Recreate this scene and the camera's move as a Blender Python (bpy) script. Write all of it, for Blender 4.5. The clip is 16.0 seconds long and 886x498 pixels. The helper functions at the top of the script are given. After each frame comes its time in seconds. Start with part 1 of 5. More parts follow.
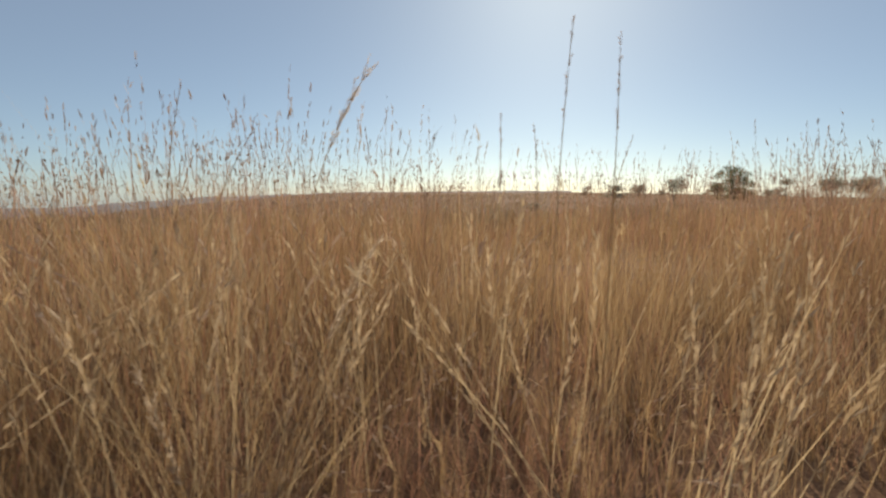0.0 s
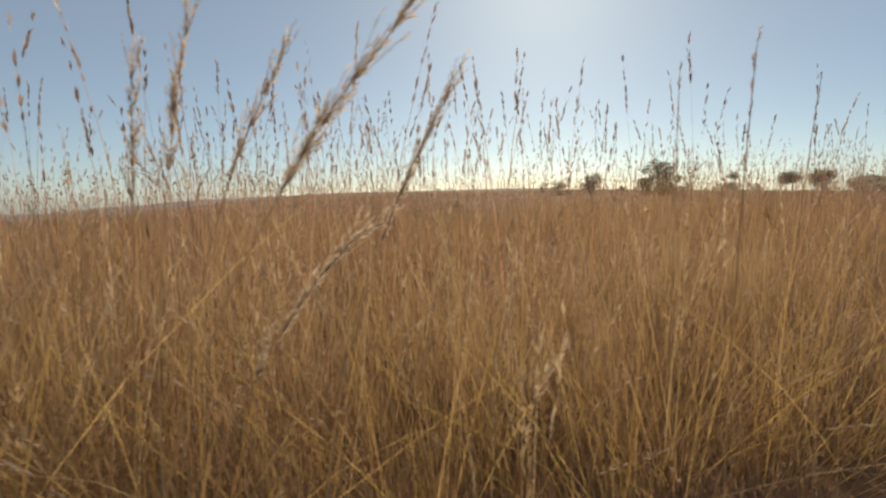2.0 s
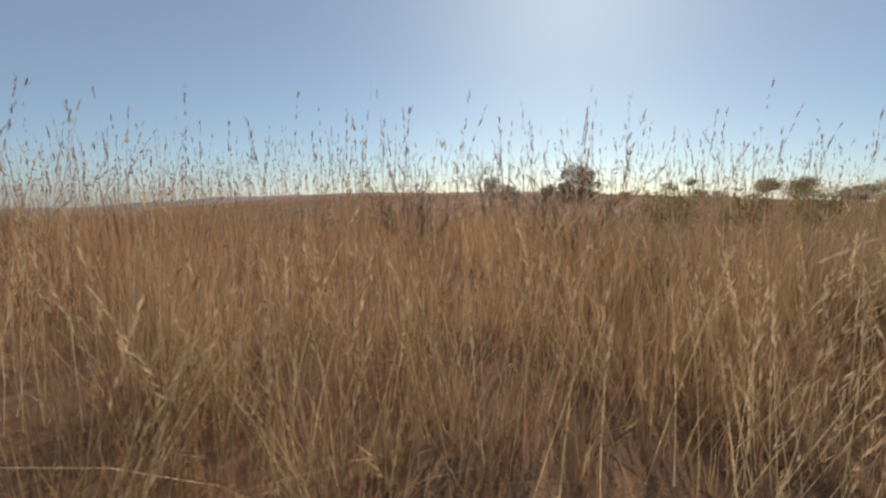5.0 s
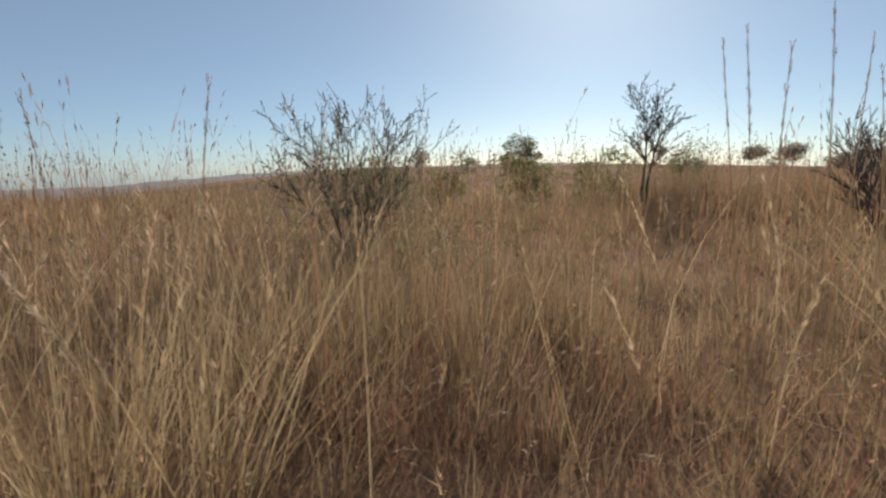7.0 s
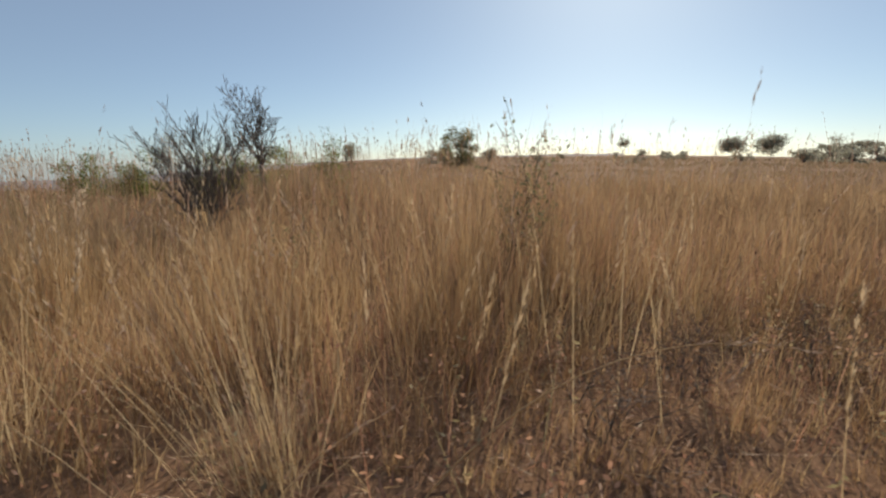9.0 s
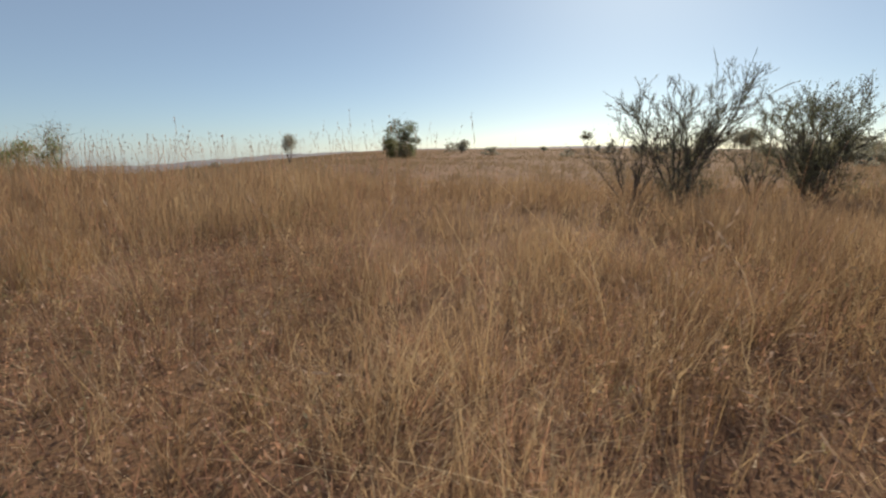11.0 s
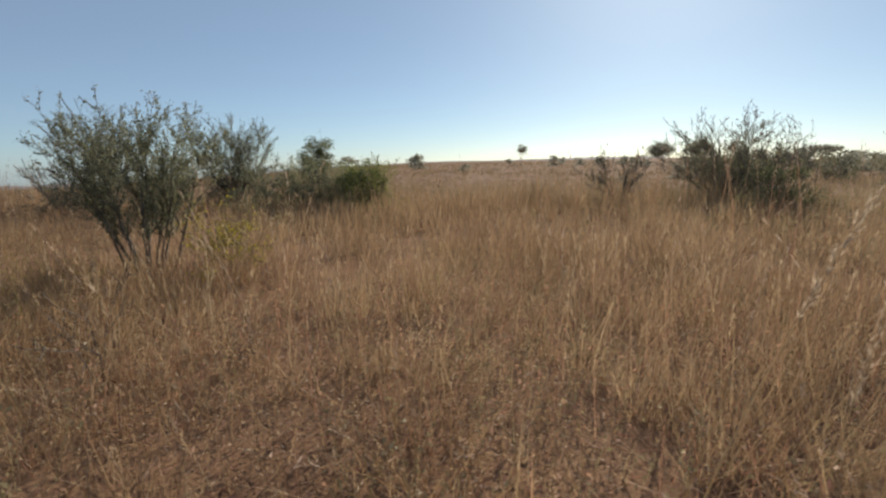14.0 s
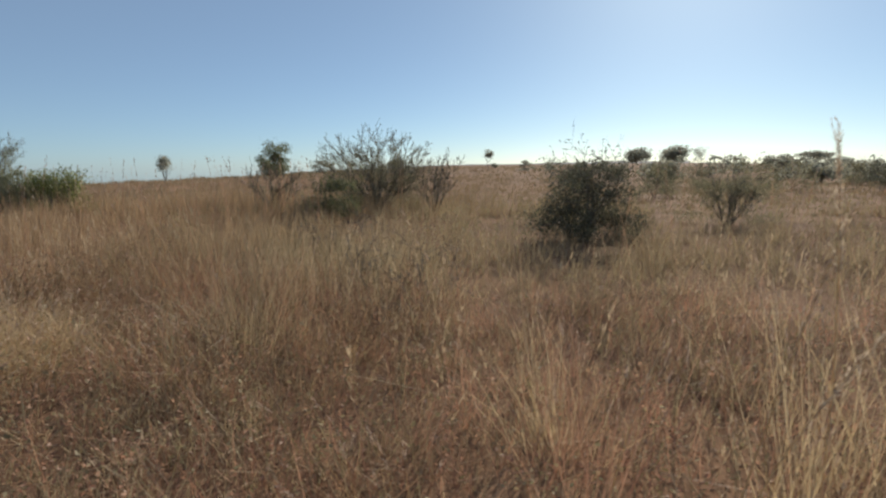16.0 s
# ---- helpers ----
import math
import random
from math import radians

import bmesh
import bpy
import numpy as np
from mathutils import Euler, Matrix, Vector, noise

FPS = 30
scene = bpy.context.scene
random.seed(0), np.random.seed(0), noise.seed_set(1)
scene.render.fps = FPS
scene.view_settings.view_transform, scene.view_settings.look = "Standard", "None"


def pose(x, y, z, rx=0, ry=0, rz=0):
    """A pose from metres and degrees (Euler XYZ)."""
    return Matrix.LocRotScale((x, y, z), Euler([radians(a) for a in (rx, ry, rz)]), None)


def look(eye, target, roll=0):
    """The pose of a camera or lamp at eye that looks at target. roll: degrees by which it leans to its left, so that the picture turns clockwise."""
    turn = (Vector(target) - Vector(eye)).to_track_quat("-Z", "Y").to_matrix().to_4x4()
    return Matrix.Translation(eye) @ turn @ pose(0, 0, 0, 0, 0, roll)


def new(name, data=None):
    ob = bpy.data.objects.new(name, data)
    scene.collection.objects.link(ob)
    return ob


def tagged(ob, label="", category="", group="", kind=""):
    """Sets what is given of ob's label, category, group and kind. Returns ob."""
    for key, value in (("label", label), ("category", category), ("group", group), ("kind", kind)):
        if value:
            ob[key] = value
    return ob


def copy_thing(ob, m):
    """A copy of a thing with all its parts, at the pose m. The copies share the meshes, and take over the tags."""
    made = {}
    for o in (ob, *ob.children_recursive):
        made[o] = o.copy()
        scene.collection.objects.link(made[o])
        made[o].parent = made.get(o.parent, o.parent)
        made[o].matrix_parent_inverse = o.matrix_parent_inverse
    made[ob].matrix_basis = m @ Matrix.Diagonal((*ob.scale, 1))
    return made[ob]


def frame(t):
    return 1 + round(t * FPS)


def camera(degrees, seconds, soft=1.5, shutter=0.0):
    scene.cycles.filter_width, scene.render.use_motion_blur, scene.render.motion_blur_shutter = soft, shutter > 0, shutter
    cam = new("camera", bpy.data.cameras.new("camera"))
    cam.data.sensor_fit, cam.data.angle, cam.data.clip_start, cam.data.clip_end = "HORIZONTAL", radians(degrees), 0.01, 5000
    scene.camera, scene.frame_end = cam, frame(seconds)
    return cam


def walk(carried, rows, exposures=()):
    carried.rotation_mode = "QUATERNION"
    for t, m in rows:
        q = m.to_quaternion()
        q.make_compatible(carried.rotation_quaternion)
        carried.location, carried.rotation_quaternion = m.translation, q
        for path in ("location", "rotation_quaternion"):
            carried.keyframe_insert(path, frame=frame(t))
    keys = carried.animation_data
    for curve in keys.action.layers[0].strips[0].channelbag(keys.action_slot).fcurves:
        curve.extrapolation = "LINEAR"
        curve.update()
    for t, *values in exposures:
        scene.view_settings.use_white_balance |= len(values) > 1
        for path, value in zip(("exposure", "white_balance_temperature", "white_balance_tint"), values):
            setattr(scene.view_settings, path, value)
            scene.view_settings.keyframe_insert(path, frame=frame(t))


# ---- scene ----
# ---------------------------------------------------------------- camera
# seconds, x, y, z, tilt down, turn to the left, roll
ROWS = [
    (0.0, -0.00, -0.00, 1.30, 6.67, -6.17, -0.09),
    (0.5, 3.11, 0.35, 1.30, 6.87, -6.39, -0.69),
    (1.0, 6.21, 0.70, 1.30, 6.94, -6.58, -0.69),
    (1.5, 9.31, 1.05, 1.30, 6.08, -6.70, -0.69),
    (2.0, 12.39, 1.41, 1.30, 6.80, -6.63, -1.05),
    (2.5, 15.42, 1.78, 1.30, 5.61, -6.31, -0.78),
    (3.0, 18.44, 2.15, 1.31, 5.88, -5.87, -0.92),
    (3.5, 21.45, 2.51, 1.31, 5.88, -5.38, -0.46),
    (4.0, 24.44, 2.84, 1.31, 6.14, -4.87, -0.41),
    (4.2, 25.63, 2.96, 1.31, 6.08, -4.66, -0.00),
    (6.3, 37.96, 3.93, 1.31, 8.25, -2.46, -0.83),
    (6.5, 39.10, 3.96, 1.31, 8.51, -2.22, -0.83),
    (7.0, 41.92, 3.96, 1.31, 9.69, -1.62, -1.05),
    (7.5, 44.67, 3.86, 1.31, 9.30, -1.04, 0.28),
    (8.0, 47.50, 3.66, 1.31, 8.06, -0.55, -0.09),
    (8.5, 50.34, 3.43, 1.32, 9.56, -0.01, -0.83),
    (9.0, 53.22, 3.15, 1.32, 10.66, 0.42, -1.01),
    (9.2, 54.37, 3.02, 1.32, 10.47, 0.60, -1.28),
    (11.3, 66.11, 1.17, 1.33, 11.76, 3.01, -0.23),
    (11.5, 67.22, 1.03, 1.34, 11.63, 3.20, -0.14),
    (12.0, 69.99, 0.70, 1.36, 11.31, 3.66, -0.60),
    (12.5, 72.80, 0.36, 1.37, 11.25, 4.10, -1.01),
    (12.8, 74.45, 0.14, 1.38, 10.99, 4.39, -0.46),
    (13.0, 75.58, 0.01, 1.39, 11.25, 4.56, -0.78),
    (13.5, 78.51, -0.33, 1.41, 10.79, 4.91, -0.92),
    (14.0, 81.33, -0.63, 1.43, 10.21, 5.34, -1.10),
    (14.5, 84.07, -0.87, 1.45, 9.82, 5.89, -0.78),
    (15.0, 86.80, -1.04, 1.46, 9.49, 6.57, -0.50),
    (15.5, 89.71, -1.18, 1.48, 9.56, 7.28, -0.46),
    (16.0, 92.75, -1.29, 1.50, 9.82, 7.91, -0.69),
]
cam = camera(85.0, 16.0, soft=2.35, shutter=0.04)
walk(cam, [(t, pose(x, y, z, 90 - tilt, 0, turn) @ pose(0, 0, 0, 0, 0, roll)) for t, x, y, z, tilt, turn, roll in ROWS],
     exposures=[(0.0, 0.37, 6850, 10), (1.2, 0.39, 6950, 10), (2.0, 0.37, 7250, 10), (2.7, 0.29, 6850, 10), (4.2, 0.28, 6600, 10), (6.5, 0.32, 6330, 10), (7.5, 0.40, 6450, 10),
                (9.0, 0.42, 6580, 10), (12.0, 0.39, 6640, 10), (12.5, 0.37, 6640, 10), (13.0, 0.46, 6680, 10), (14.0, 0.40, 6350, 9), (15.0, 0.39, 6300, 8), (16.0, 0.35, 6050, 7)])

# ---------------------------------------------------------------- light
SUN_AZ, SUN_EL = radians(18.4), radians(27)          # azimuth from +y towards +x
world = bpy.data.worlds.new("daylight")
scene.world = world
world.use_nodes = True
wn = world.node_tree.nodes
sky = wn.new("ShaderNodeTexSky")
sky.sky_type, sky.sun_disc = "NISHITA", False
sky.sun_elevation, sky.sun_rotation = SUN_EL, SUN_AZ
sky.altitude, sky.air_density, sky.dust_density, sky.ozone_density = 1500, 0.80, 1.2, 1.0
pale = wn.new("ShaderNodeHueSaturation")              # thin dust haze: a paler sky
pale.inputs["Saturation"].default_value = 0.95
cool = wn.new("ShaderNodeMix")
cool.data_type, cool.blend_type = "RGBA", "MULTIPLY"
cool.inputs["Factor"].default_value, cool.inputs["B"].default_value = 1.0, (0.87, 1.02, 1.05, 1)
world.node_tree.links.new(sky.outputs[0], pale.inputs["Color"])
world.node_tree.links.new(pale.outputs[0], cool.inputs["A"])
haze = wn.new("ShaderNodeMix")                         # even dust haze over the whole sky
haze.data_type = "RGBA"
haze.inputs["Factor"].default_value, haze.inputs["B"].default_value = 0.40, (3.95, 4.75, 6.0, 1)
world.node_tree.links.new(cool.outputs["Result"], haze.inputs["A"])
world.node_tree.links.new(haze.outputs["Result"], wn["Background"].inputs[0])
wn["Background"].inputs[1].default_value = 0.0715
sun = new("sun", bpy.data.lights.new("sun", "SUN"))
sun.data.energy, sun.data.angle, sun.data.color = 5.0, radians(0.6), (1.0, 0.90, 0.745)
sun_dir = Vector((math.sin(SUN_AZ) * math.cos(SUN_EL), math.cos(SUN_AZ) * math.cos(SUN_EL), math.sin(SUN_EL)))
sun.matrix_world = look(sun_dir * 200, (0, 0, 0))

# ---------------------------------------------------------------- materials


def plant_mat(name, dark, light, through_light=0.4, rough=0.6, mid=None):
    """A leaf or straw: scattered light, light passing through, a weak gloss. Tone varies from piece to piece, grain within."""
    m = bpy.data.materials.new(name)
    m.use_nodes = True
    n, l = m.node_tree.nodes, m.node_tree.links
    n.clear()
    out = n.new("ShaderNodeOutputMaterial")
    at = n.new("ShaderNodeAttribute")
    at.attribute_name = "tone"
    ramp = n.new("ShaderNodeValToRGB")
    ramp.color_ramp.elements[0].color, ramp.color_ramp.elements[1].color = (*dark, 1), (*light, 1)
    if mid:
        e = ramp.color_ramp.elements.new(0.5)
        e.color = (*mid, 1)
    tc = n.new("ShaderNodeTexCoord")
    nz = n.new("ShaderNodeTexNoise")
    nz.inputs["Scale"].default_value, nz.inputs["Detail"].default_value = 0.55, 4
    fine = n.new("ShaderNodeTexNoise")
    fine.inputs["Scale"].default_value, fine.inputs["Detail"].default_value = 45, 2
    l.new(tc.outputs["Object"], nz.inputs["Vector"])
    l.new(tc.outputs["Object"], fine.inputs["Vector"])
    add = n.new("ShaderNodeMath")
    add.operation = "MULTIPLY_ADD"
    add.inputs[1].default_value = 1.1
    l.new(nz.outputs["Fac"], add.inputs[0])
    l.new(at.outputs["Fac"], add.inputs[2])
    sub = n.new("ShaderNodeMath")
    sub.operation = "SUBTRACT"
    sub.inputs[1].default_value = 0.75
    l.new(add.outputs[0], sub.inputs[0])
    add2 = n.new("ShaderNodeMath")
    add2.operation = "MULTIPLY_ADD"
    add2.inputs[1].default_value = 0.4
    l.new(fine.outputs["Fac"], add2.inputs[0])
    l.new(sub.outputs[0], add2.inputs[2])
    l.new(add2.outputs[0], ramp.inputs["Fac"])
    d, t, g = n.new("ShaderNodeBsdfDiffuse"), n.new("ShaderNodeBsdfTranslucent"), n.new("ShaderNodeBsdfGlossy")
    g.inputs["Roughness"].default_value = rough
    g.inputs["Color"].default_value = (0.9, 0.86, 0.8, 1)
    l.new(ramp.outputs[0], d.inputs["Color"])
    l.new(ramp.outputs[0], t.inputs["Color"])
    m1, m2 = n.new("ShaderNodeMixShader"), n.new("ShaderNodeMixShader")
    m1.inputs[0].default_value, m2.inputs[0].default_value = through_light, 0.04
    l.new(d.outputs[0], m1.inputs[1]), l.new(t.outputs[0], m1.inputs[2])
    l.new(m1.outputs[0], m2.inputs[1]), l.new(g.outputs[0], m2.inputs[2])
    l.new(m2.outputs[0], out.inputs["Surface"])
    return m


def solid_mat(name, dark, light, scale=6.0, bump=0.3, rough=0.9, fine=40.0, dist=0.03):
    """Earth, bark, rock: two scales of colour, and relief."""
    m = bpy.data.materials.new(name)
    m.use_nodes = True
    n, l = m.node_tree.nodes, m.node_tree.links
    b = n["Principled BSDF"]
    tc = n.new("ShaderNodeTexCoord")
    a, f = n.new("ShaderNodeTexNoise"), n.new("ShaderNodeTexNoise")
    a.inputs["Scale"].default_value, a.inputs["Detail"].default_value = scale, 6
    f.inputs["Scale"].default_value, f.inputs["Detail"].default_value = fine, 4
    for q in (a, f):
        l.new(tc.outputs["Object"], q.inputs["Vector"])
    mix = n.new("ShaderNodeMath")
    mix.operation = "ADD"
    l.new(a.outputs["Fac"], mix.inputs[0]), l.new(f.outputs["Fac"], mix.inputs[1])
    ramp = n.new("ShaderNodeValToRGB")
    ramp.color_ramp.elements[0].position, ramp.color_ramp.elements[1].position = 0.36, 0.66
    ramp.color_ramp.elements[0].color, ramp.color_ramp.elements[1].color = (*dark, 1), (*light, 1)
    half = n.new("ShaderNodeMath")
    half.operation = "MULTIPLY"
    half.inputs[1].default_value = 0.5
    l.new(mix.outputs[0], half.inputs[0]), l.new(half.outputs[0], ramp.inputs["Fac"])
    l.new(ramp.outputs[0], b.inputs["Base Color"])
    b.inputs["Roughness"].default_value = rough
    bp = n.new("ShaderNodeBump")
    bp.inputs["Strength"].default_value, bp.inputs["Distance"].default_value = bump, dist
    l.new(mix.outputs[0], bp.inputs["Height"]), l.new(bp.outputs[0], b.inputs["Normal"])
    return m


STRAW = plant_mat("dry_straw", (0.14, 0.075, 0.039), (0.57, 0.41, 0.22), 0.48, mid=(0.335, 0.208, 0.102))
STRAW_BEIGE = plant_mat("beige_straw", (0.15, 0.086, 0.049), (0.48, 0.345, 0.197), 0.47, mid=(0.315, 0.207, 0.115))
STRAW_GREY = plant_mat("grey_straw", (0.15, 0.110, 0.064), (0.465, 0.365, 0.215), 0.44, mid=(0.295, 0.22, 0.125))
STRAW_OLIVE = plant_mat("olive_straw", (0.135, 0.092, 0.054), (0.45, 0.34, 0.20), 0.46, mid=(0.278, 0.195, 0.11))
HERB_DARK = plant_mat("dark_brown_herb", (0.11, 0.06, 0.038), (0.34, 0.205, 0.12), 0.42)
STRAW_RED = plant_mat("red_brown_straw", (0.19, 0.09, 0.06), (0.52, 0.30, 0.185), 0.48, mid=(0.35, 0.185, 0.115))
STRAW_PALE = plant_mat("pale_straw", (0.38, 0.26, 0.13), (0.70, 0.54, 0.32), 0.45)
STRAW_GOLD = plant_mat("golden_straw", (0.28, 0.165, 0.05), (0.70, 0.49, 0.20), 0.52, mid=(0.46, 0.30, 0.11))
STRAW_HEAD = plant_mat("straw_seed_heads", (0.31, 0.215, 0.12), (0.60, 0.455, 0.29), 0.5)
SEED = plant_mat("seed_heads", (0.24, 0.155, 0.11), (0.58, 0.43, 0.31), 0.32)
PLUME = plant_mat("pale_plume", (0.34, 0.24, 0.16), (0.64, 0.52, 0.38), 0.55)
FAR_STRAW = plant_mat("far_grass", (0.18, 0.122, 0.068), (0.37, 0.272, 0.158), 0.35, mid=(0.272, 0.192, 0.11))
FORB = plant_mat("grey_green_leaf", (0.15, 0.12, 0.058), (0.36, 0.295, 0.155), 0.4)
THATCH = plant_mat("thatch", (0.14, 0.077, 0.05), (0.42, 0.27, 0.17), 0.35, mid=(0.28, 0.168, 0.105))
MATTED = plant_mat("matted_grass", (0.14, 0.10, 0.065), (0.42, 0.32, 0.20), 0.3, mid=(0.27, 0.20, 0.125))
LEAF = plant_mat("green_leaf", (0.066, 0.072, 0.033), (0.215, 0.212, 0.098), 0.48)
LEAF_DARK = plant_mat("dark_leaf", (0.05, 0.05, 0.034), (0.15, 0.142, 0.085), 0.38)
# far crowns: greyish thorn leaf, with distance haze painted in as paler grey
LEAF_HAZED = plant_mat("haze_greyed_leaf", (0.19, 0.187, 0.145), (0.37, 0.355, 0.27), 0.55)
LEAF_GREY = plant_mat("grey_green_thorn_leaf", (0.10, 0.105, 0.06), (0.28, 0.275, 0.155), 0.52)
LEAF_BRIGHT = plant_mat("fresh_green_leaf", (0.085, 0.10, 0.03), (0.27, 0.28, 0.085), 0.48)
LEAF_DULL = plant_mat("olive_leaf", (0.10, 0.095, 0.055), (0.29, 0.255, 0.15), 0.48)
LEAF_OLIVE = plant_mat("olive_yellow_leaf", (0.15, 0.12, 0.03), (0.38, 0.30, 0.085), 0.48)
LEAF_YELLOW = plant_mat("yellow_leaf", (0.19, 0.15, 0.02), (0.48, 0.39, 0.06), 0.5)
BARK = solid_mat("grey_bark", (0.062, 0.050, 0.041), (0.18, 0.148, 0.12), 14, 0.4, 0.9, 80, 0.004)
EARTH = solid_mat("red_brown_earth", (0.098, 0.055, 0.035), (0.285, 0.17, 0.10), 0.6, 0.25, 1.0, 60, 0.02)
EARTH.node_tree.nodes["Principled BSDF"].inputs["Specular IOR Level"].default_value = 0.05
MOUND = solid_mat("mound_earth", (0.15, 0.085, 0.05), (0.33, 0.21, 0.12), 7, 0.5, 0.95, 60, 0.01)
# aerial haze over the hills is mixed into their base colour
HILL = solid_mat("hazed_far_hill", (0.13, 0.12, 0.13), (0.19, 0.175, 0.175), 0.01, 0.0, 1.0, 0.05)

# ---------------------------------------------------------------- ground
TRACK_X = [-60, 0, 12, 24, 38, 45, 54, 66, 78, 93, 200]
TRACK_Y = [-7, 0.0, 1.4, 2.8, 3.93, 3.86, 3.0, 1.2, -0.3, -1.3, -8]
rng = np.random.default_rng(11)
WAVES = [(rng.uniform(0.25, 2.4), rng.uniform(0, 6.283), rng.uniform(0, 6.283)) for _ in range(14)]
PATCH = [(rng.uniform(0.15, 1.3), rng.uniform(0, 6.283), rng.uniform(0, 6.283)) for _ in range(10)]


def track_y(x):
    return np.interp(x, TRACK_X, TRACK_Y)


def smooth(a, lo, hi):
    s = np.clip((a - lo) / (hi - lo), 0, 1)
    return s * s * (3 - 2 * s)


def ground_z(x, y):
    x, y = np.asarray(x, float), np.asarray(y, float)
    z = np.zeros(np.broadcast(x, y).shape)
    for k, th, ph in WAVES:
        z = z + 0.022 / (0.4 + k) * np.sin(k * (x * math.cos(th) + y * math.sin(th)) + ph)
    d = np.hypot(x - 60, y - 5)
    az = np.degrees(np.arctan2(x - 60, y - 5))
    fall = np.interp(az, [-180, -90, -60, -45, -35, -25, -12, 0, 15, 30, 45, 70, 180], [-0.01, -0.012, -0.022, -0.046, -0.042, -0.022, -0.003, 0.003, 0.003, -0.005, -0.014, -0.016, -0.01])
    reach = np.where(fall > 0, np.minimum(d, 420.0) - 0.6 * np.maximum(d - 420, 0) * 0.2, d)
    return z + smooth(y - track_y(x), 8, 45) * np.maximum(reach - 18, -400) * fall


def patch(x, y):
    p = 0
    for k, th, ph in PATCH:
        p = p + np.sin(k * (x * math.cos(th) + y * math.sin(th)) + ph)
    return p / 3.2


def grid_mesh(name, n, near, far, cx, cy):
    u = np.linspace(-1, 1, n)
    s = near * u + (far - near) * u ** 7
    gx, gy = np.meshgrid(cx + s, cy + s)
    v = np.stack([gx, gy, ground_z(gx, gy)], -1).reshape(-1, 3)
    i = np.arange(n * n).reshape(n, n)
    a, b, c, d = i[:-1, :-1].ravel(), i[:-1, 1:].ravel(), i[1:, 1:].ravel(), i[1:, :-1].ravel()
    return tri_mesh(name, v, np.concatenate([np.stack([a, b, c], -1), np.stack([a, c, d], -1)]), None, True)


def tri_mesh(name, v, f, tone=None, smooth_faces=False):
    me = bpy.data.meshes.new(name)
    me.vertices.add(len(v))
    me.vertices.foreach_set("co", np.ascontiguousarray(v, np.float32).ravel())
    me.loops.add(f.size)
    me.loops.foreach_set("vertex_index", np.ascontiguousarray(f, np.int32).ravel())
    me.polygons.add(len(f))
    me.polygons.foreach_set("loop_start", np.arange(0, f.size, 3, dtype=np.int32))
    me.polygons.foreach_set("use_smooth", np.full(len(f), smooth_faces))
    if tone is not None:
        at = me.attributes.new("tone", "FLOAT", "POINT")
        at.data.foreach_set("value", np.ascontiguousarray(tone, np.float32))
    me.update(calc_edges=True)
    return me


ground = tagged(new("ground", grid_mesh("ground", 156, 95, 3000, 45, 14)), "red-brown savanna soil with dry litter", "ground", kind="structure")
ground.data.materials.append(EARTH)


def hills():
    az = np.linspace(-85, 20, 160)
    rows, dist = [], [1500, 1750, 2100, 2600]
    for k, d in enumerate(dist):
        a = np.radians(az)
        prof = np.interp(az, [-85, -60, -42, -30, -18, -5, 20], [44, 42, 38, 27, 6, -14, -26])
        wob = 3.0 * np.sin(az * 0.31 + 1) + 1.8 * np.sin(az * 0.83) + 1.0 * np.sin(az * 2.3)
        base = ground_z(45 + d * np.sin(a), d * np.cos(a))
        h = [-3, 0.6, 1.0, -0.5][k] * (prof + wob + 6) if k else -6
        rows.append(np.stack([45 + d * np.sin(a), d * np.cos(a), base + h], -1))
    v = np.concatenate(rows)
    n = len(az)
    i = np.arange(len(v)).reshape(len(dist), n)
    a, b, c, d = i[:-1, :-1].ravel(), i[:-1, 1:].ravel(), i[1:, 1:].ravel(), i[1:, :-1].ravel()
    me = tri_mesh("far_hills", v, np.concatenate([np.stack([a, b, c], -1), np.stack([a, c, d], -1)]), None, True)
    ob = tagged(new("far_hills", me), "long low hills on the horizon, blue-grey for haze", "hills", kind="structure")
    me.materials.append(HILL)


hills()

# ---------------------------------------------------------------- grass tools


def ribbons(base, rise, bend, width, segs, spin):
    """Tapering blades: base (n,3), rise and bend vectors, width at the foot; returns vertices and triangles."""
    n = len(base)
    s = np.linspace(0, 1, segs + 1)[None, :, None]
    mid = base[:, None] + rise[:, None] * s + bend[:, None] * s ** 2
    side = np.stack([np.cos(spin), np.sin(spin), np.zeros(n)], -1)[:, None] * width[:, None, None] * 0.5
    w = (1 - 0.75 * s[:, :-1])
    left, right = mid[:, :-1] - side * w, mid[:, :-1] + side * w
    v = np.concatenate([np.stack([left, right], 2).reshape(n, 2 * segs, 3), mid[:, -1:]], 1)
    f = []
    for k in range(segs - 1):
        f += [[2 * k, 2 * k + 1, 2 * k + 3], [2 * k, 2 * k + 3, 2 * k + 2]]
    f.append([2 * segs - 2, 2 * segs - 1, 2 * segs])
    f = np.array(f)[None] + (np.arange(n) * (2 * segs + 1))[:, None, None]
    return v.reshape(-1, 3), f.reshape(-1, 3), mid


def diamonds(p, along, side):
    """Small flat four-cornered pieces (leaves, spikelets): n x 4 corners, two triangles each."""
    n = len(p)
    v = np.stack([p, p + along * 0.45 + side, p + along, p + along * 0.45 - side], 1).reshape(-1, 3)
    f = np.array([[0, 1, 2], [0, 2, 3]])[None] + (np.arange(n) * 4)[:, None, None]
    return v, f.reshape(-1, 3)


def stuff(name, v, f, tone, mat, label, category):
    ob = tagged(new(name, tri_mesh(name, v, f, tone)), label, category, kind="stuff")
    ob.data.materials.append(mat)
    return ob


def interp(x, *pairs):
    return np.interp(x, [p[0] for p in pairs], [p[1] for p in pairs])


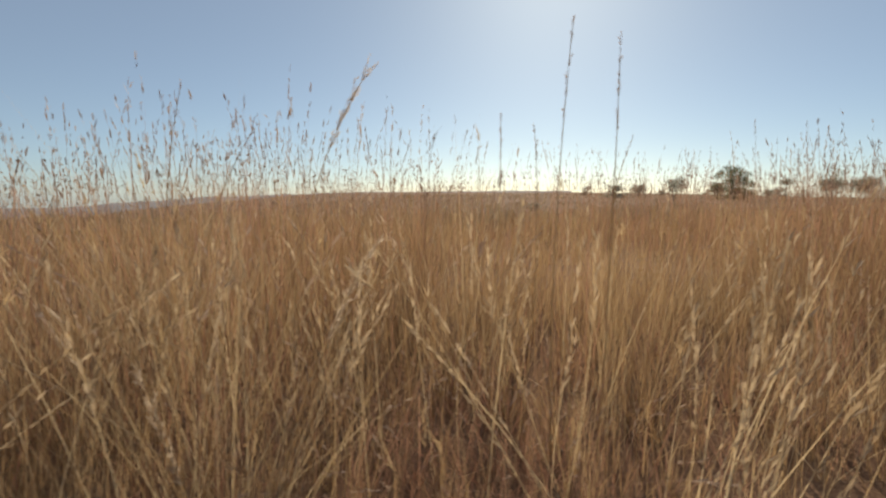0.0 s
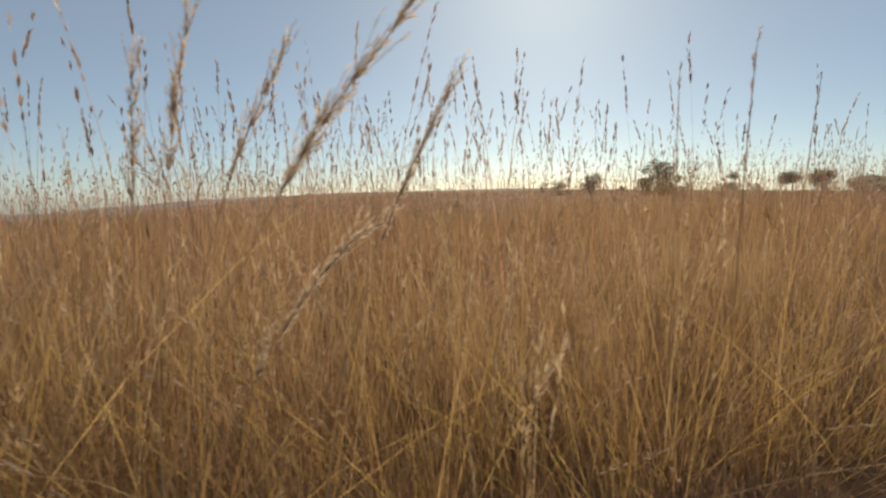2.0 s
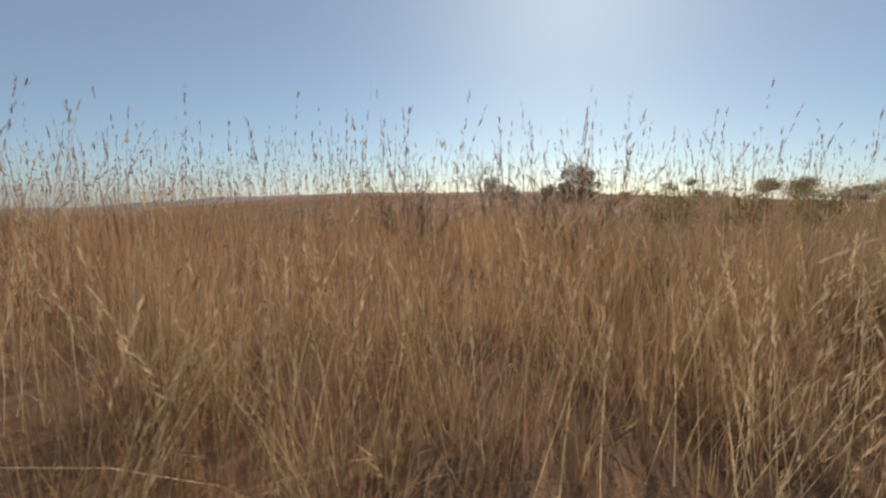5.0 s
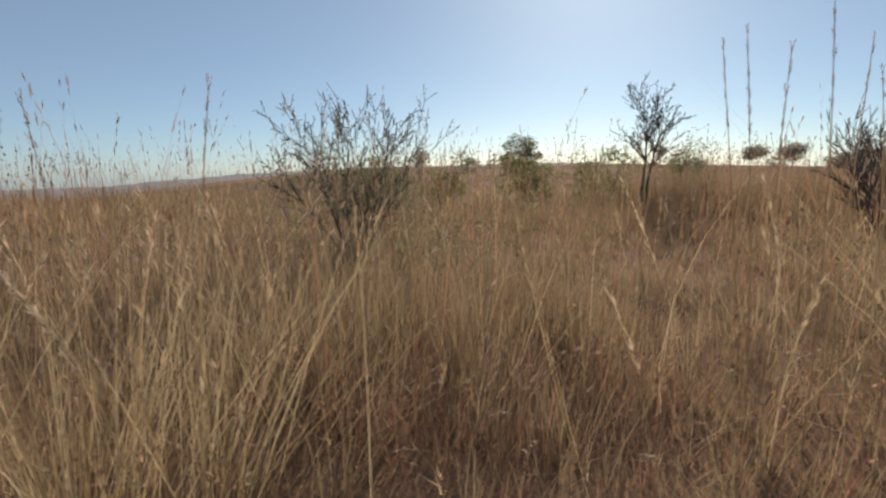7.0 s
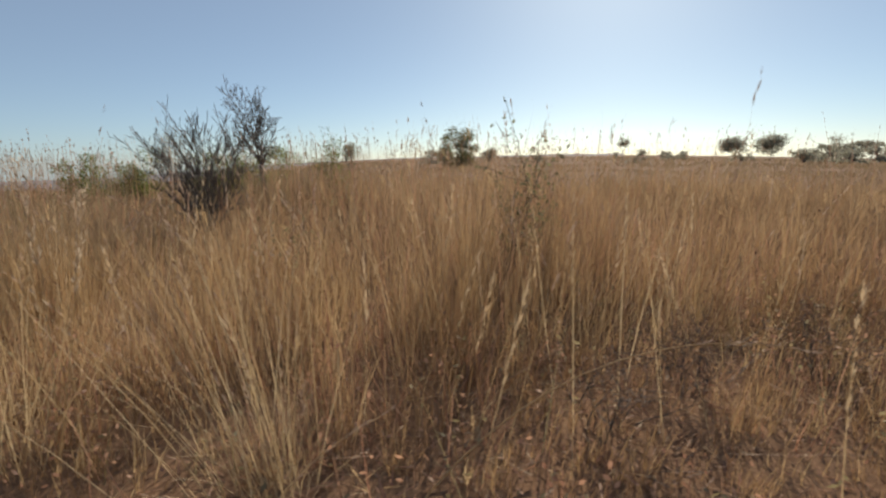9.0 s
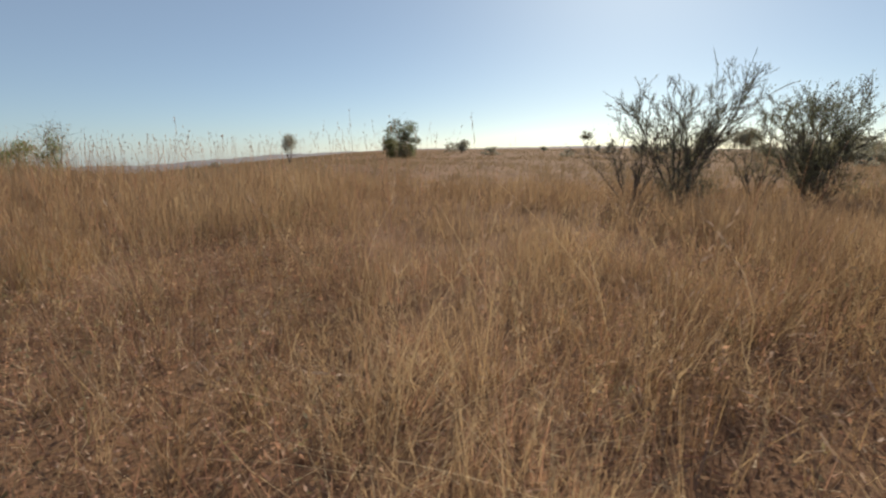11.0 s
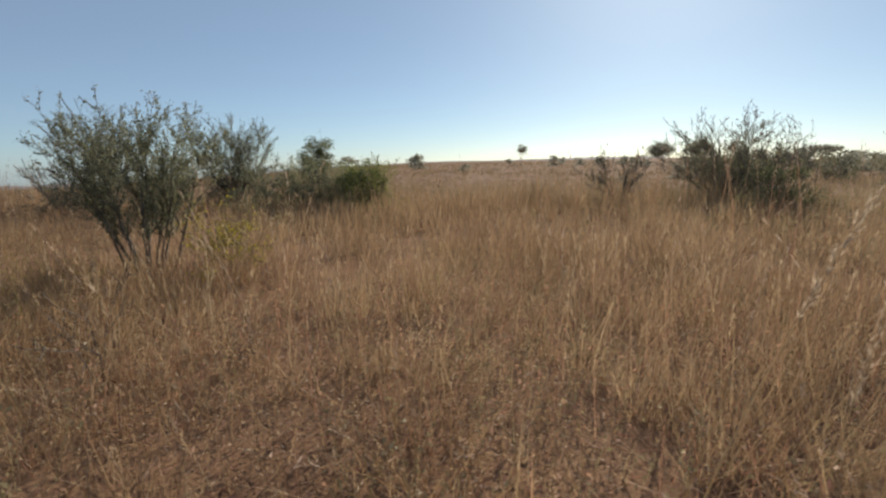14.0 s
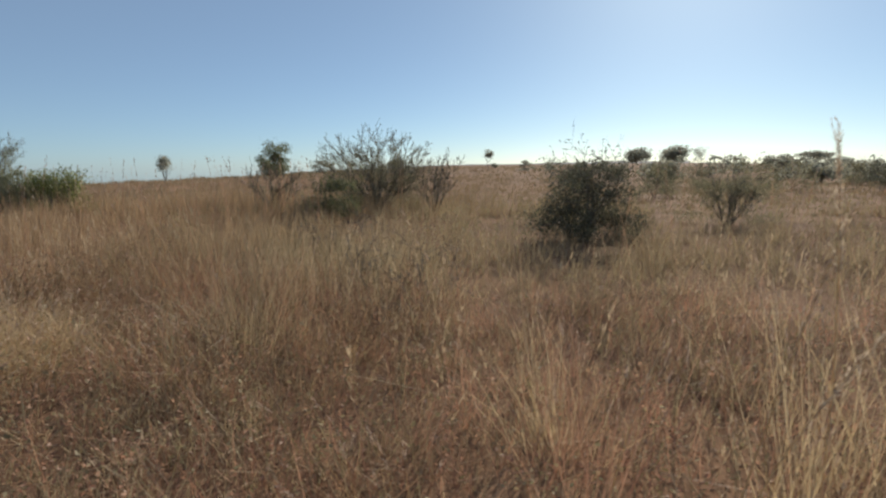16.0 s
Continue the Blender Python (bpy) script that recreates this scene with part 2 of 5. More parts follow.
def height_at(x, y):
    """Mean height of the grass over the plan."""
    d = y - track_y(x)
    h = interp(x, (-40, 1.1), (29, 1.1), (34, 0.95), (38, 0.85), (47, 0.85), (51, 1.05), (58, 0.95), (62, 0.75), (66, 0.64), (70, 0.60), (74, 0.50), (78, 0.70), (84, 0.85), (88, 0.68), (90, 0.55), (100, 0.50), (140, 0.45))
    open_to = interp(x, (50, 1.2), (53.4, 1.6), (54.2, 3.6), (59, 3.8), (62, 2.0))
    h = np.where((x > 50) & (x < 62), h * (0.28 + 0.72 * smooth(d - open_to, 0, 1.0)), h)
    h = np.where(x > 60, np.maximum(h, smooth(d, 3.5, 6.5) * interp(x, (61, 0.9), (65, 0.55), (80, 0.5), (86, 0.6), (90, 0.36), (120, 0.4))), h)
    h = np.where((x > 35) & (x < 48), h * (1 - 0.4 * smooth(d, 4, 7)), h)
    h = np.where(x < 62, h * (0.48 + 0.52 * smooth(d, 1.2, 2.8)), h)
    for lx, ly, low in ((88.6, 2.1, 0.65), (90.3, 0.7, 0.55)):             # trodden spots
        h = h * (1 - low * np.exp(-((x - lx) / 0.9) ** 2 - ((y - ly) / 0.9) ** 2))
    far = smooth(d, 14, 30)
    h = h * (1 - far) + far * interp(x, (18, 1.0), (34, 0.55), (60, 0.4), (90, 0.42))
    return h * (1 + 0.18 * patch(x, y)) * (1 + 0.28 * np.clip(patch(3.1 * x, 3.1 * y + 7), -1.2, 1))


def cover_at(x):
    """Share of the ground under grass."""
    return interp(x, (-40, 1), (40, 1), (60, 0.95), (64, 0.78), (76, 0.8), (79, 0.97), (86, 1.0), (91, 1.0), (120, 0.85))


def bare(x, y):
    """True on the worn soil where nothing grows."""
    worn = np.minimum(((x - 72.2) / 1.05) ** 2 + ((y - 1.9) / 0.6) ** 2, ((x - 73.6) / 0.8) ** 2 + ((y - 1.25) / 0.6) ** 2)
    return worn < 1 + 0.5 * patch(2.0 * x, 2.0 * y)


def scatter(count, x0, x1, d0, d1, power=1.0):
    x = rng.uniform(x0, x1, count)
    d = d0 + (d1 - d0) * rng.uniform(0, 1, count) ** power
    return x, track_y(x) + d


def unit_spin(n):
    a = rng.uniform(0, 2 * math.pi, n)
    return a, np.stack([np.cos(a), np.sin(a), np.zeros(n)], -1)


def grass_field(name, tufts, per, x0, x1, d0, d1, width, segs, mat, label, power=1.0, spread=0.07, lean=0.16, share=1.0, thick=False, vary=1.0):
    x, y = scatter(tufts, x0, x1, d0, d1, power)
    keep = rng.uniform(0, 1, tufts) < (1.0 if thick else cover_at(x)) * (0.85 + 0.25 * patch(x, y) + 0.45 * patch(4.3 * x + 3, 4.3 * y))
    keep &= ~bare(x, y)
    keep &= (rng.uniform(0, 1, tufts) < 0.62) | (x < 20.5) | (x > 27.5) | (y - track_y(x) > 3.2)     # thinner stand
    x, y = x[keep], y[keep]
    n = len(x) * per
    hh = np.repeat(height_at(x, y) * rng.uniform(0.7, 1.2, len(x)), per) * rng.uniform(0.4, 1.1, n) * share
    lean = lean * np.where(rng.uniform(0, 1, n) < 0.12, 2.8, 1.0)[:, None] * np.repeat(rng.uniform(0.7, 1.5, len(x)), per)[:, None]
    a, out = unit_spin(n)
    r = np.abs(rng.normal(0, spread, n))
    base = np.stack([np.repeat(x, per), np.repeat(y, per), np.zeros(n)], -1) + out * r[:, None]
    base[:, 2] = ground_z(base[:, 0], base[:, 1]) - 0.02
    tilt = rng.normal(0, 1, (n, 2)) * lean * hh[:, None] + out[:, :2] * (r / spread * 0.10 * hh)[:, None]
    rise = np.concatenate([tilt, hh[:, None]], 1)
    bend = np.concatenate([rng.normal(0, 0.09, (n, 2)) * hh[:, None] + np.array([0.03, 0.0]), -np.abs(rng.normal(0, 0.07, (n, 1))) * hh[:, None]], 1)
    spin = rng.uniform(0, math.pi, n)
    v, f, _ = ribbons(base, rise, bend, width * rng.uniform(0.6, 1.4, n), segs, spin)
    tone = np.repeat(0.5 + vary * (np.repeat(rng.uniform(0.0, 0.9, len(x)), per) * 0.65 + rng.uniform(0, 0.42, n) - 0.5), 2 * segs + 1)
    return stuff(name, v, f, tone, mat, label, "grass")


def seed_stalks(name, count, x0, x1, d0, d1, mat_stem, mat_head, label, lo, hi, width=0.0045, spikes=10, density=None, power=1.0, lean=0.10, curl=0.07, plump=0.05, splay=1.0, per=1, sway=0.0):
    x, y = scatter(count, x0, x1, d0, d1, power)
    keep = rng.uniform(0, 1, count) < (density(x) if density else 1) * np.clip(0.6 + 0.7 * patch(x * 1.7, y * 1.7), 0, 1.3)
    x, y = np.repeat(x[keep], per), np.repeat(y[keep], per)
    n = len(x)
    if per > 1:
        x, y = x + rng.normal(0, 0.06, n), y + rng.normal(0, 0.06, n)
    h = rng.uniform(lo, hi, n) * interp(x, (-40, 1), (30, 1), (62, 0.95), (100, 0.9))
    base = np.stack([x, y, ground_z(x, y) - 0.02], -1)
    rise = np.concatenate([rng.normal(0, lean, (n, 2)) * h[:, None], h[:, None]], 1)
    rise[:, 0] += np.repeat(rng.normal(sway, 1.1 * sway, n // per), per) * h
    bend = np.concatenate([rng.normal(0, curl, (n, 2)) * h[:, None], -np.abs(rng.normal(0, 0.1 + curl, (n, 1))) * (curl * h[:, None])], 1)
    v, f, _ = ribbons(base, rise, bend, width * rng.uniform(0.8, 1.2, n), 4, rng.uniform(0, math.pi, n))
    stuff(name, v, f, np.repeat(rng.uniform(0.1, 0.9, n), 9), mat_stem, label, "grass")
    # heads: spikelets up the last quarter of each stalk
    long = rng.uniform(0.14, 0.34, n) / h
    bunch = np.floor(np.linspace(0, 3.999, spikes))[None] / 3 + rng.normal(0, 0.10, (n, spikes))
    s = 1.0 - long[:, None] * (1.25 * bunch - 0.02)
    p = base[:, None] + rise[:, None] * s[..., None] + bend[:, None] * (s ** 2)[..., None]
    axis = rise + 2 * bend
    axis /= np.linalg.norm(axis, axis=1)[:, None]
    a = rng.uniform(0, 2 * math.pi, (n, spikes))
    off = np.stack([np.cos(a), np.sin(a), np.zeros_like(a)], -1)
    ln = rng.uniform(0.035, 0.075, (n, spikes))[..., None]
    along = (axis[:, None] * 0.93 + off * splay * rng.uniform(0.05, 0.32, (n, spikes))[..., None]) * ln
    side = np.cross(along, off) * rng.uniform(0.08, 0.14, (n, spikes))[..., None]
    side = side / (np.linalg.norm(side, axis=-1, keepdims=True) + 1e-9) * ln * plump * (width / 0.0045)
    v, f = diamonds(p.reshape(-1, 3), along.reshape(-1, 3), side.reshape(-1, 3))
    tone = np.repeat(np.repeat(rng.uniform(0, 0.9, n), spikes), 4)
    stuff(name.replace("stalks", "heads").replace("culm", "head"), v, f, tone, mat_head, label.replace("stalks", "feathery seed heads").replace("culms", "seed heads"), "grass")


TALL = lambda x: interp(x, (-40, 1), (26, 1), (34, 0.75), (48, 0.7), (55, 0.45), (58, 0.2), (61, 0.08), (66, 0.02), (79, 0.03), (82, 0.2), (87, 0.25), (89, 0.06), (110, 0.06))

grass_field("near_grass", 5100, 14, -7, 36, 1.3, 5.0, 0.0048, 2, STRAW, "dense dry golden-brown savanna grass", power=0.9, lean=0.10)
grass_field("near_olive_grass", 2500, 14, 34, 50, 0.8, 5.0, 0.0048, 2, STRAW_OLIVE, "olive-brown dry grass round the shrubs", power=0.9, lean=0.11)
grass_field("near_golden_grass", 2200, 14, 48, 61, 0.8, 5.0, 0.0048, 2, STRAW, "golden dry grass beside the open soil", power=0.9, lean=0.10)
grass_field("near_beige_grass", 5900, 12, 59, 89, 0.8, 8.0, 0.0052, 2, STRAW_BEIGE, "beige dry grass of knee height", power=0.85, lean=0.22)
grass_field("golden_patch_grass", 1500, 10, 65, 78.5, 1.4, 6.0, 0.006, 2, STRAW, "golden dry grass between brown herbs", lean=0.25)
grass_field("verge_grass", 420, 11, 78.2, 84.5, 0.9, 3.2, 0.0052, 2, STRAW_BEIGE, "beige dry grass over thin soil", lean=0.24)
grass_field("near_grey_grass", 3000, 12, 87, 103, 0.8, 8.0, 0.0055, 2, STRAW_GREY, "short grey-brown dry grass", power=0.85, lean=0.3)
grass_field("middle_grey_grass", 3000, 8, 86, 116, 6.5, 18.0, 0.014, 2, STRAW_GREY, "grey-brown dry grass in the middle distance", spread=0.14, lean=0.25, vary=0.55)
grass_field("near_red_grass", 3100, 10, -7, 86, 0.6, 6.0, 0.0048, 2, STRAW_RED, "reddish-brown dry grass between the golden tufts", share=0.75)
grass_field("late_red_grass", 1300, 10, 85, 101, 0.8, 5.5, 0.0048, 2, STRAW_RED, "short reddish-brown dry grass", lean=0.3)
grass_field("red_undergrowth", 1700, 12, -5, 62, 0.9, 3.0, 0.0042, 2, STRAW_RED, "low reddish-brown dry grass at the feet of the tall grass", share=0.6, lean=0.24)
grass_field("fallen_straw", 3000, 7, -7, 102, 0.6, 5.0, 0.0045, 2, STRAW_PALE, "pale bent straw lying among the grass", share=0.5, lean=0.8)
grass_field("middle_grass", 5200, 8, -16, 35, 5.0, 15.0, 0.014, 2, STRAW, "dry golden-brown grass further into the field", spread=0.12, vary=0.55)
grass_field("middle_olive_grass", 2200, 8, 33, 50, 5.0, 16.0, 0.014, 2, STRAW_OLIVE, "olive-brown grass round the distant shrubs", spread=0.12, vary=0.55)
grass_field("middle_golden_grass", 1900, 8, 48, 62, 5.0, 15.0, 0.014, 2, STRAW_BEIGE, "golden grass in the middle distance", spread=0.12, vary=0.55)
grass_field("middle_beige_grass", 4400, 8, 58, 89, 6.5, 16.0, 0.014, 2, STRAW_BEIGE, "beige dry grass in the middle distance", spread=0.14, lean=0.2, vary=0.55)
grass_field("middle_red_grass", 1700, 7, -16, 62, 5.0, 15.0, 0.014, 2, STRAW_RED, "reddish-brown dry grass in the middle distance", spread=0.12, share=0.8, vary=0.55)
grass_field("far_grass", 20000, 6, -50, 165, 15.0, 60.0, 0.045, 1, FAR_STRAW, "golden-brown grassland in the distance", spread=0.3, power=1.3, vary=0.7)
grass_field("farthest_grass", 25000, 3, -160, 330, 58.0, 260.0, 0.2, 1, FAR_STRAW, "golden-brown grassland towards the horizon", spread=0.8, power=1.4, vary=0.7)
seed_stalks("tall_seed_stalks", 7800, -7, 102, 2.2, 10.0, STRAW_RED, SEED, "tall dry grass stalks", 1.2, 1.8, width=0.0055, density=TALL, power=0.9, spikes=10)
seed_stalks("clumped_seed_stalks", 4000, -7, 36, 2.8, 7.5, STRAW_RED, SEED, "clumps of very tall dry grass stalks", 1.4, 1.95, width=0.006, spikes=10, density=TALL, plump=0.055)
seed_stalks("towering_seed_stalks", 430, 9, 19, 2.6, 5.5, STRAW_RED, SEED, "cluster of very tall dry grass stalks", 1.7, 2.3, width=0.007, spikes=16, plump=0.07)
seed_stalks("leaning_seed_stalks", 2000, -7, 102, 1.9, 4.4, STRAW_PALE, SEED, "pale leaning grass stalks", 0.9, 1.5, width=0.005, spikes=14, lean=0.3, curl=0.22, density=lambda x: 0.25 + 0.75 * TALL(x))
seed_stalks("headed_stalks", 2800, -6, 60, 1.5, 4.0, STRAW_PALE, STRAW_HEAD, "straight pale grass stalks", 0.75, 1.25, width=0.0055, spikes=22, plump=0.045, density=lambda x: interp(x, (-10, 1), (30, 1), (40, 0.6), (60, 0.6)), lean=0.19, curl=0.06, splay=1.7)
seed_stalks("bunched_seed_stalks", 120, 22.6, 24.7, 2.6, 4.6, STRAW_RED, SEED, "bunch of very tall dry grass stalks", 1.5, 2.05, width=0.006, spikes=14, plump=0.055)
seed_stalks("late_headed_stalks", 1900, 77, 101, 1.6, 5.5, STRAW_RED, STRAW_HEAD, "thin reddish grass stalks", 0.6, 1.05, width=0.0042, spikes=14, plump=0.05, lean=0.15, curl=0.06, splay=1.5)
seed_stalks("skyline_seed_stalks", 420, 44, 64, 7.0, 16.0, STRAW_RED, SEED, "thin tall grass stalks against the sky", 1.5, 2.05, width=0.008, spikes=8, plump=0.07)
seed_stalks("culm_bunches", 250, -5, 60, 1.0, 2.4, STRAW_PALE, STRAW_HEAD, "bunches of pale leaning grass culms", 0.65, 1.05, width=0.0056, spikes=18, plump=0.05, lean=0.10, curl=0.08, splay=1.6, per=7, sway=0.24, density=lambda x: interp(x, (19, 1), (22, 0.45), (27, 0.45), (30, 1), (34, 1), (38, 0.3), (46, 0.3), (49, 0.9), (52, 0.8), (53, 0)))
seed_stalks("distant_seed_stalks", 9000, -16, 112, 9.0, 22, STRAW_RED, SEED, "tall dry grass stalks in the distance", 1.25, 1.95, width=0.013, spikes=6, density=TALL, plump=0.1)


def panicles(name, count, x0, x1, d0, d1, mat, half, label):
    """The fuzzy flower heads of the common grass: sprays of thin spikelets at its tips."""
    x, y = scatter(count, x0, x1, d0, d1, 1.1)
    n, per = len(x), 11
    z = ground_z(x, y) + height_at(x, y) * rng.uniform(0.7, 1.12, n)
    tilt = rng.normal(0, 0.28, (n, 2))
    axis = np.concatenate([tilt, np.ones((n, 1))], 1)
    axis /= np.linalg.norm(axis, axis=1)[:, None]
    s = rng.uniform(-0.13, 0.02, (n, per, 1))
    p = np.stack([x, y, z], -1)[:, None] + axis[:, None] * s
    along = (axis[:, None] + rng.normal(0, 0.36, (n, per, 3))) * rng.uniform(0.025, 0.075, (n, per, 1))
    side = np.cross(along, rng.normal(0, 1, (n, per, 3)))
    side = side / (np.linalg.norm(side, axis=-1, keepdims=True) + 1e-9) * half
    v = np.stack([p - side, p + side, p + along], 2).reshape(-1, 3)
    stuff(name, v, np.arange(3 * n * per).reshape(-1, 3), np.repeat(np.repeat(rng.uniform(0, 1, n), per), 3), mat, label, "grass")


def litter(name, count, x0, x1, d0, d1, mat):
    """Short straws and leaf bits lying flat on the soil."""
    x, y = scatter(count, x0, x1, d0, d1, 1.3)
    n = len(x)
    a, out = unit_spin(n)
    along = (out + np.stack([np.zeros(n), np.zeros(n), rng.normal(0.1, 0.22, n)], -1)) * rng.uniform(0.03, 0.15, n)[:, None]
    side = np.stack([-out[:, 1], out[:, 0], rng.normal(0, 0.6, n)], -1) * rng.uniform(0.002, 0.007, n)[:, None]
    p = np.stack([x, y, ground_z(x, y) + rng.uniform(0.005, 0.04, n)], -1)
    v = np.stack([p - side, p + side, p + along], 1).reshape(-1, 3)
    stuff(name, v, np.arange(3 * n).reshape(n, 3), np.repeat(rng.uniform(0, 1.0, n), 3), mat, "broken straw and leaf litter on bare soil", "litter")


def forbs(name, count, x0, x1, d0, d1, mat, label, tall, leaf, gap=-0.1):
    """Dry knee-high herbs: thin branched stems with many small leaves."""
    x, y = scatter(count, x0, x1, d0, d1, 1.2)
    keep = (patch(x * 2.3 + 9, y * 2.3) > gap) & ~bare(x, y)
    x, y = x[keep], y[keep]
    n, per = len(x), 12
    h = rng.uniform(0.5, 1.0, n) * tall
    tilt = rng.normal(0, 0.22, (n, 2)) * h[:, None]
    s = rng.uniform(0.25, 1.05, (n, per))
    a = rng.uniform(0, 2 * math.pi, (n, per))
    r = rng.uniform(0.0, 0.20, (n, per)) * h[:, None]
    p = np.stack([x[:, None] + tilt[:, :1] * s + np.cos(a) * r, y[:, None] + tilt[:, 1:] * s + np.sin(a) * r, ground_z(x, y)[:, None] + h[:, None] * s], -1)
    al = rng.normal(0, 1, (n * per, 3))
    al /= np.linalg.norm(al, axis=1)[:, None]
    sd = np.cross(al, rng.normal(0, 1, (n * per, 3)))
    sd /= np.linalg.norm(sd, axis=1)[:, None]
    ln = leaf * rng.uniform(0.5, 1.3, n * per)[:, None]
    v, f = diamonds(p.reshape(-1, 3), al * ln, sd * ln * 0.23)
    base = np.stack([x, y, ground_z(x, y) - 0.02], -1)
    v2, f2, _ = ribbons(base, np.concatenate([tilt, h[:, None]], 1), np.zeros((n, 3)), np.full(n, 0.006), 2, rng.uniform(0, 3.1, n))
    stuff(name, np.concatenate([v, v2]), np.concatenate([f, f2 + len(v)]), np.concatenate([np.repeat(np.repeat(rng.uniform(0, 1, n), per), 4), np.repeat(rng.uniform(0, 1, n), 5)]), mat, label, "herbs")


panicles("golden_panicles", 3600, -7, 62, 1.3, 9.0, STRAW, 0.0032, "fuzzy golden flower heads of the grass")
panicles("beige_panicles", 3000, 58, 90, 1.3, 10.0, STRAW_BEIGE, 0.0032, "fuzzy beige flower heads of the grass")
litter("straw_litter", 26000, 52, 88, 0.5, 5.0, STRAW_RED)
litter("pale_litter", 20000, 52, 102, 0.5, 4.0, STRAW_BEIGE)
forbs("dry_herbs", 3100, 37, 86, 0.7, 6.0, STRAW_RED, "dry brown knee-high herbs with curled leaves", 0.62, 0.026)
forbs("straw_herbs", 3000, 58, 92, 2.5, 13.0, STRAW_BEIGE, "dry straw-coloured herbs covering the ground", 0.6, 0.028)
forbs("low_dry_herbs", 2700, 53, 92, 0.6, 4.5, HERB_DARK, "ankle-high dry herbs on reddish soil", 0.28, 0.022)
forbs("dark_brown_herbs", 480, 72.8, 76.6, 1.0, 4.2, HERB_DARK, "dense dark-brown dry herbs round the yellow plant", 0.75, 0.02, gap=-0.5)
# herbs in the yellow plant's shade; dark colour and density put the shade in
forbs("shaded_brown_herbs", 560, 73.9, 75.8, 1.7, 3.8, HERB_DARK, "thick stand of brown dry herbs, dark to give shade", 0.6, 0.019, gap=-1.2)
forbs("olive_yellow_herbs", 420, 74.2, 77.6, 2.0, 4.6, LEAF_OLIVE, "olive-yellow leafy herbs round the yellow plant", 0.75, 0.022, gap=-0.9)
forbs("brown_herb_cover", 2300, 61, 74, 0.9, 6.0, HERB_DARK, "brown dry herbs covering the soil", 0.5, 0.024)
forbs("bare_patch_herbs", 1300, 71.0, 74.8, 1.2, 4.4, HERB_DARK, "brown dry herbs over bare soil", 0.46, 0.020, gap=-1.2)
forbs("thin_soil_herbs", 650, 78.2, 81.8, 1.5, 3.0, STRAW_BEIGE, "low beige dry herbs over thin soil", 0.36, 0.02, gap=-2.0)
forbs("olive_herb_cover", 2400, 77, 101, 0.9, 7.0, FORB, "olive-grey dry herbs covering the soil", 0.4, 0.026)
forbs("red_brown_herb_cover", 2300, 85, 101, 1.0, 5.0, STRAW_RED, "reddish-brown dry herbs covering the soil", 0.38, 0.024, gap=-0.6)
forbs("dark_brown_herb_patch", 500, 85.5, 89.0, 4.0, 7.5, HERB_DARK, "patch of dark-brown dry herbs", 0.6, 0.035)
forbs("waist_high_green_herbs", 1700, 35, 52, 4.0, 16.0, FORB, "waist-high grey-green herbs round the shrubs", 1.0, 0.055)
forbs("distant_olive_herbs", 1500, 74, 106, 8.0, 22.0, FORB, "olive-grey herbs in the middle distance", 0.62, 0.065)
forbs("distant_brown_herbs", 900, 58, 76, 7.0, 18.0, HERB_DARK, "brown dry herbs in the middle distance", 0.6, 0.055)
forbs("grey_green_herbs", 2600, 40, 102, 0.8, 10.0, FORB, "grey-green low herbs among the grass", 0.55, 0.03)
grass_field("thatch", 13000, 5, 30, 114, 0.9, 16.0, 0.013, 1, THATCH, "low brown thatch of old grass over the soil", spread=0.16, lean=0.55, share=0.55, thick=True)
grass_field("matted_grass", 2700, 9, 84, 112, 0.8, 13.0, 0.008, 2, MATTED, "grey-brown flattened grass mats", spread=0.14, lean=0.7, share=0.75)
grass_field("straw_mats", 2100, 12, 60, 98, 0.9, 6.0, 0.005, 2, STRAW_PALE, "pale flattened straw tufts", spread=0.12, lean=0.75, share=0.6)

# ---------------------------------------------------------------- shrubs and trees


def tubes(segs, sides=4):
    """Tapered prisms for a list of (p0, p1, r0, r1)."""
    p0 = np.array([s[0] for s in segs]); p1 = np.array([s[1] for s in segs])
    r0 = np.array([s[2] for s in segs]); r1 = np.array([s[3] for s in segs])
    ax = p1 - p0
    ax /= np.linalg.norm(ax, axis=1)[:, None] + 1e-9
    ref = np.where(np.abs(ax[:, 2:3]) < 0.9, np.array([[0, 0, 1.0]]), np.array([[1.0, 0, 0]]))
    u = np.cross(ax, ref); u /= np.linalg.norm(u, axis=1)[:, None]
    w = np.cross(ax, u)
    a = np.arange(sides) * 2 * math.pi / sides
    ring = np.cos(a)[None, :, None] * u[:, None] + np.sin(a)[None, :, None] * w[:, None]
    v = np.concatenate([p0[:, None] + ring * r0[:, None, None], p1[:, None] + ring * r1[:, None, None]], 1)
    f = []
    for k in range(sides):
        j = (k + 1) % sides
        f += [[k, j, sides + j], [k, sides + j, sides + k]]
    f = np.array(f)[None] + (np.arange(len(segs)) * 2 * sides)[:, None, None]
    return v.reshape(-1, 3), f.reshape(-1, 3)


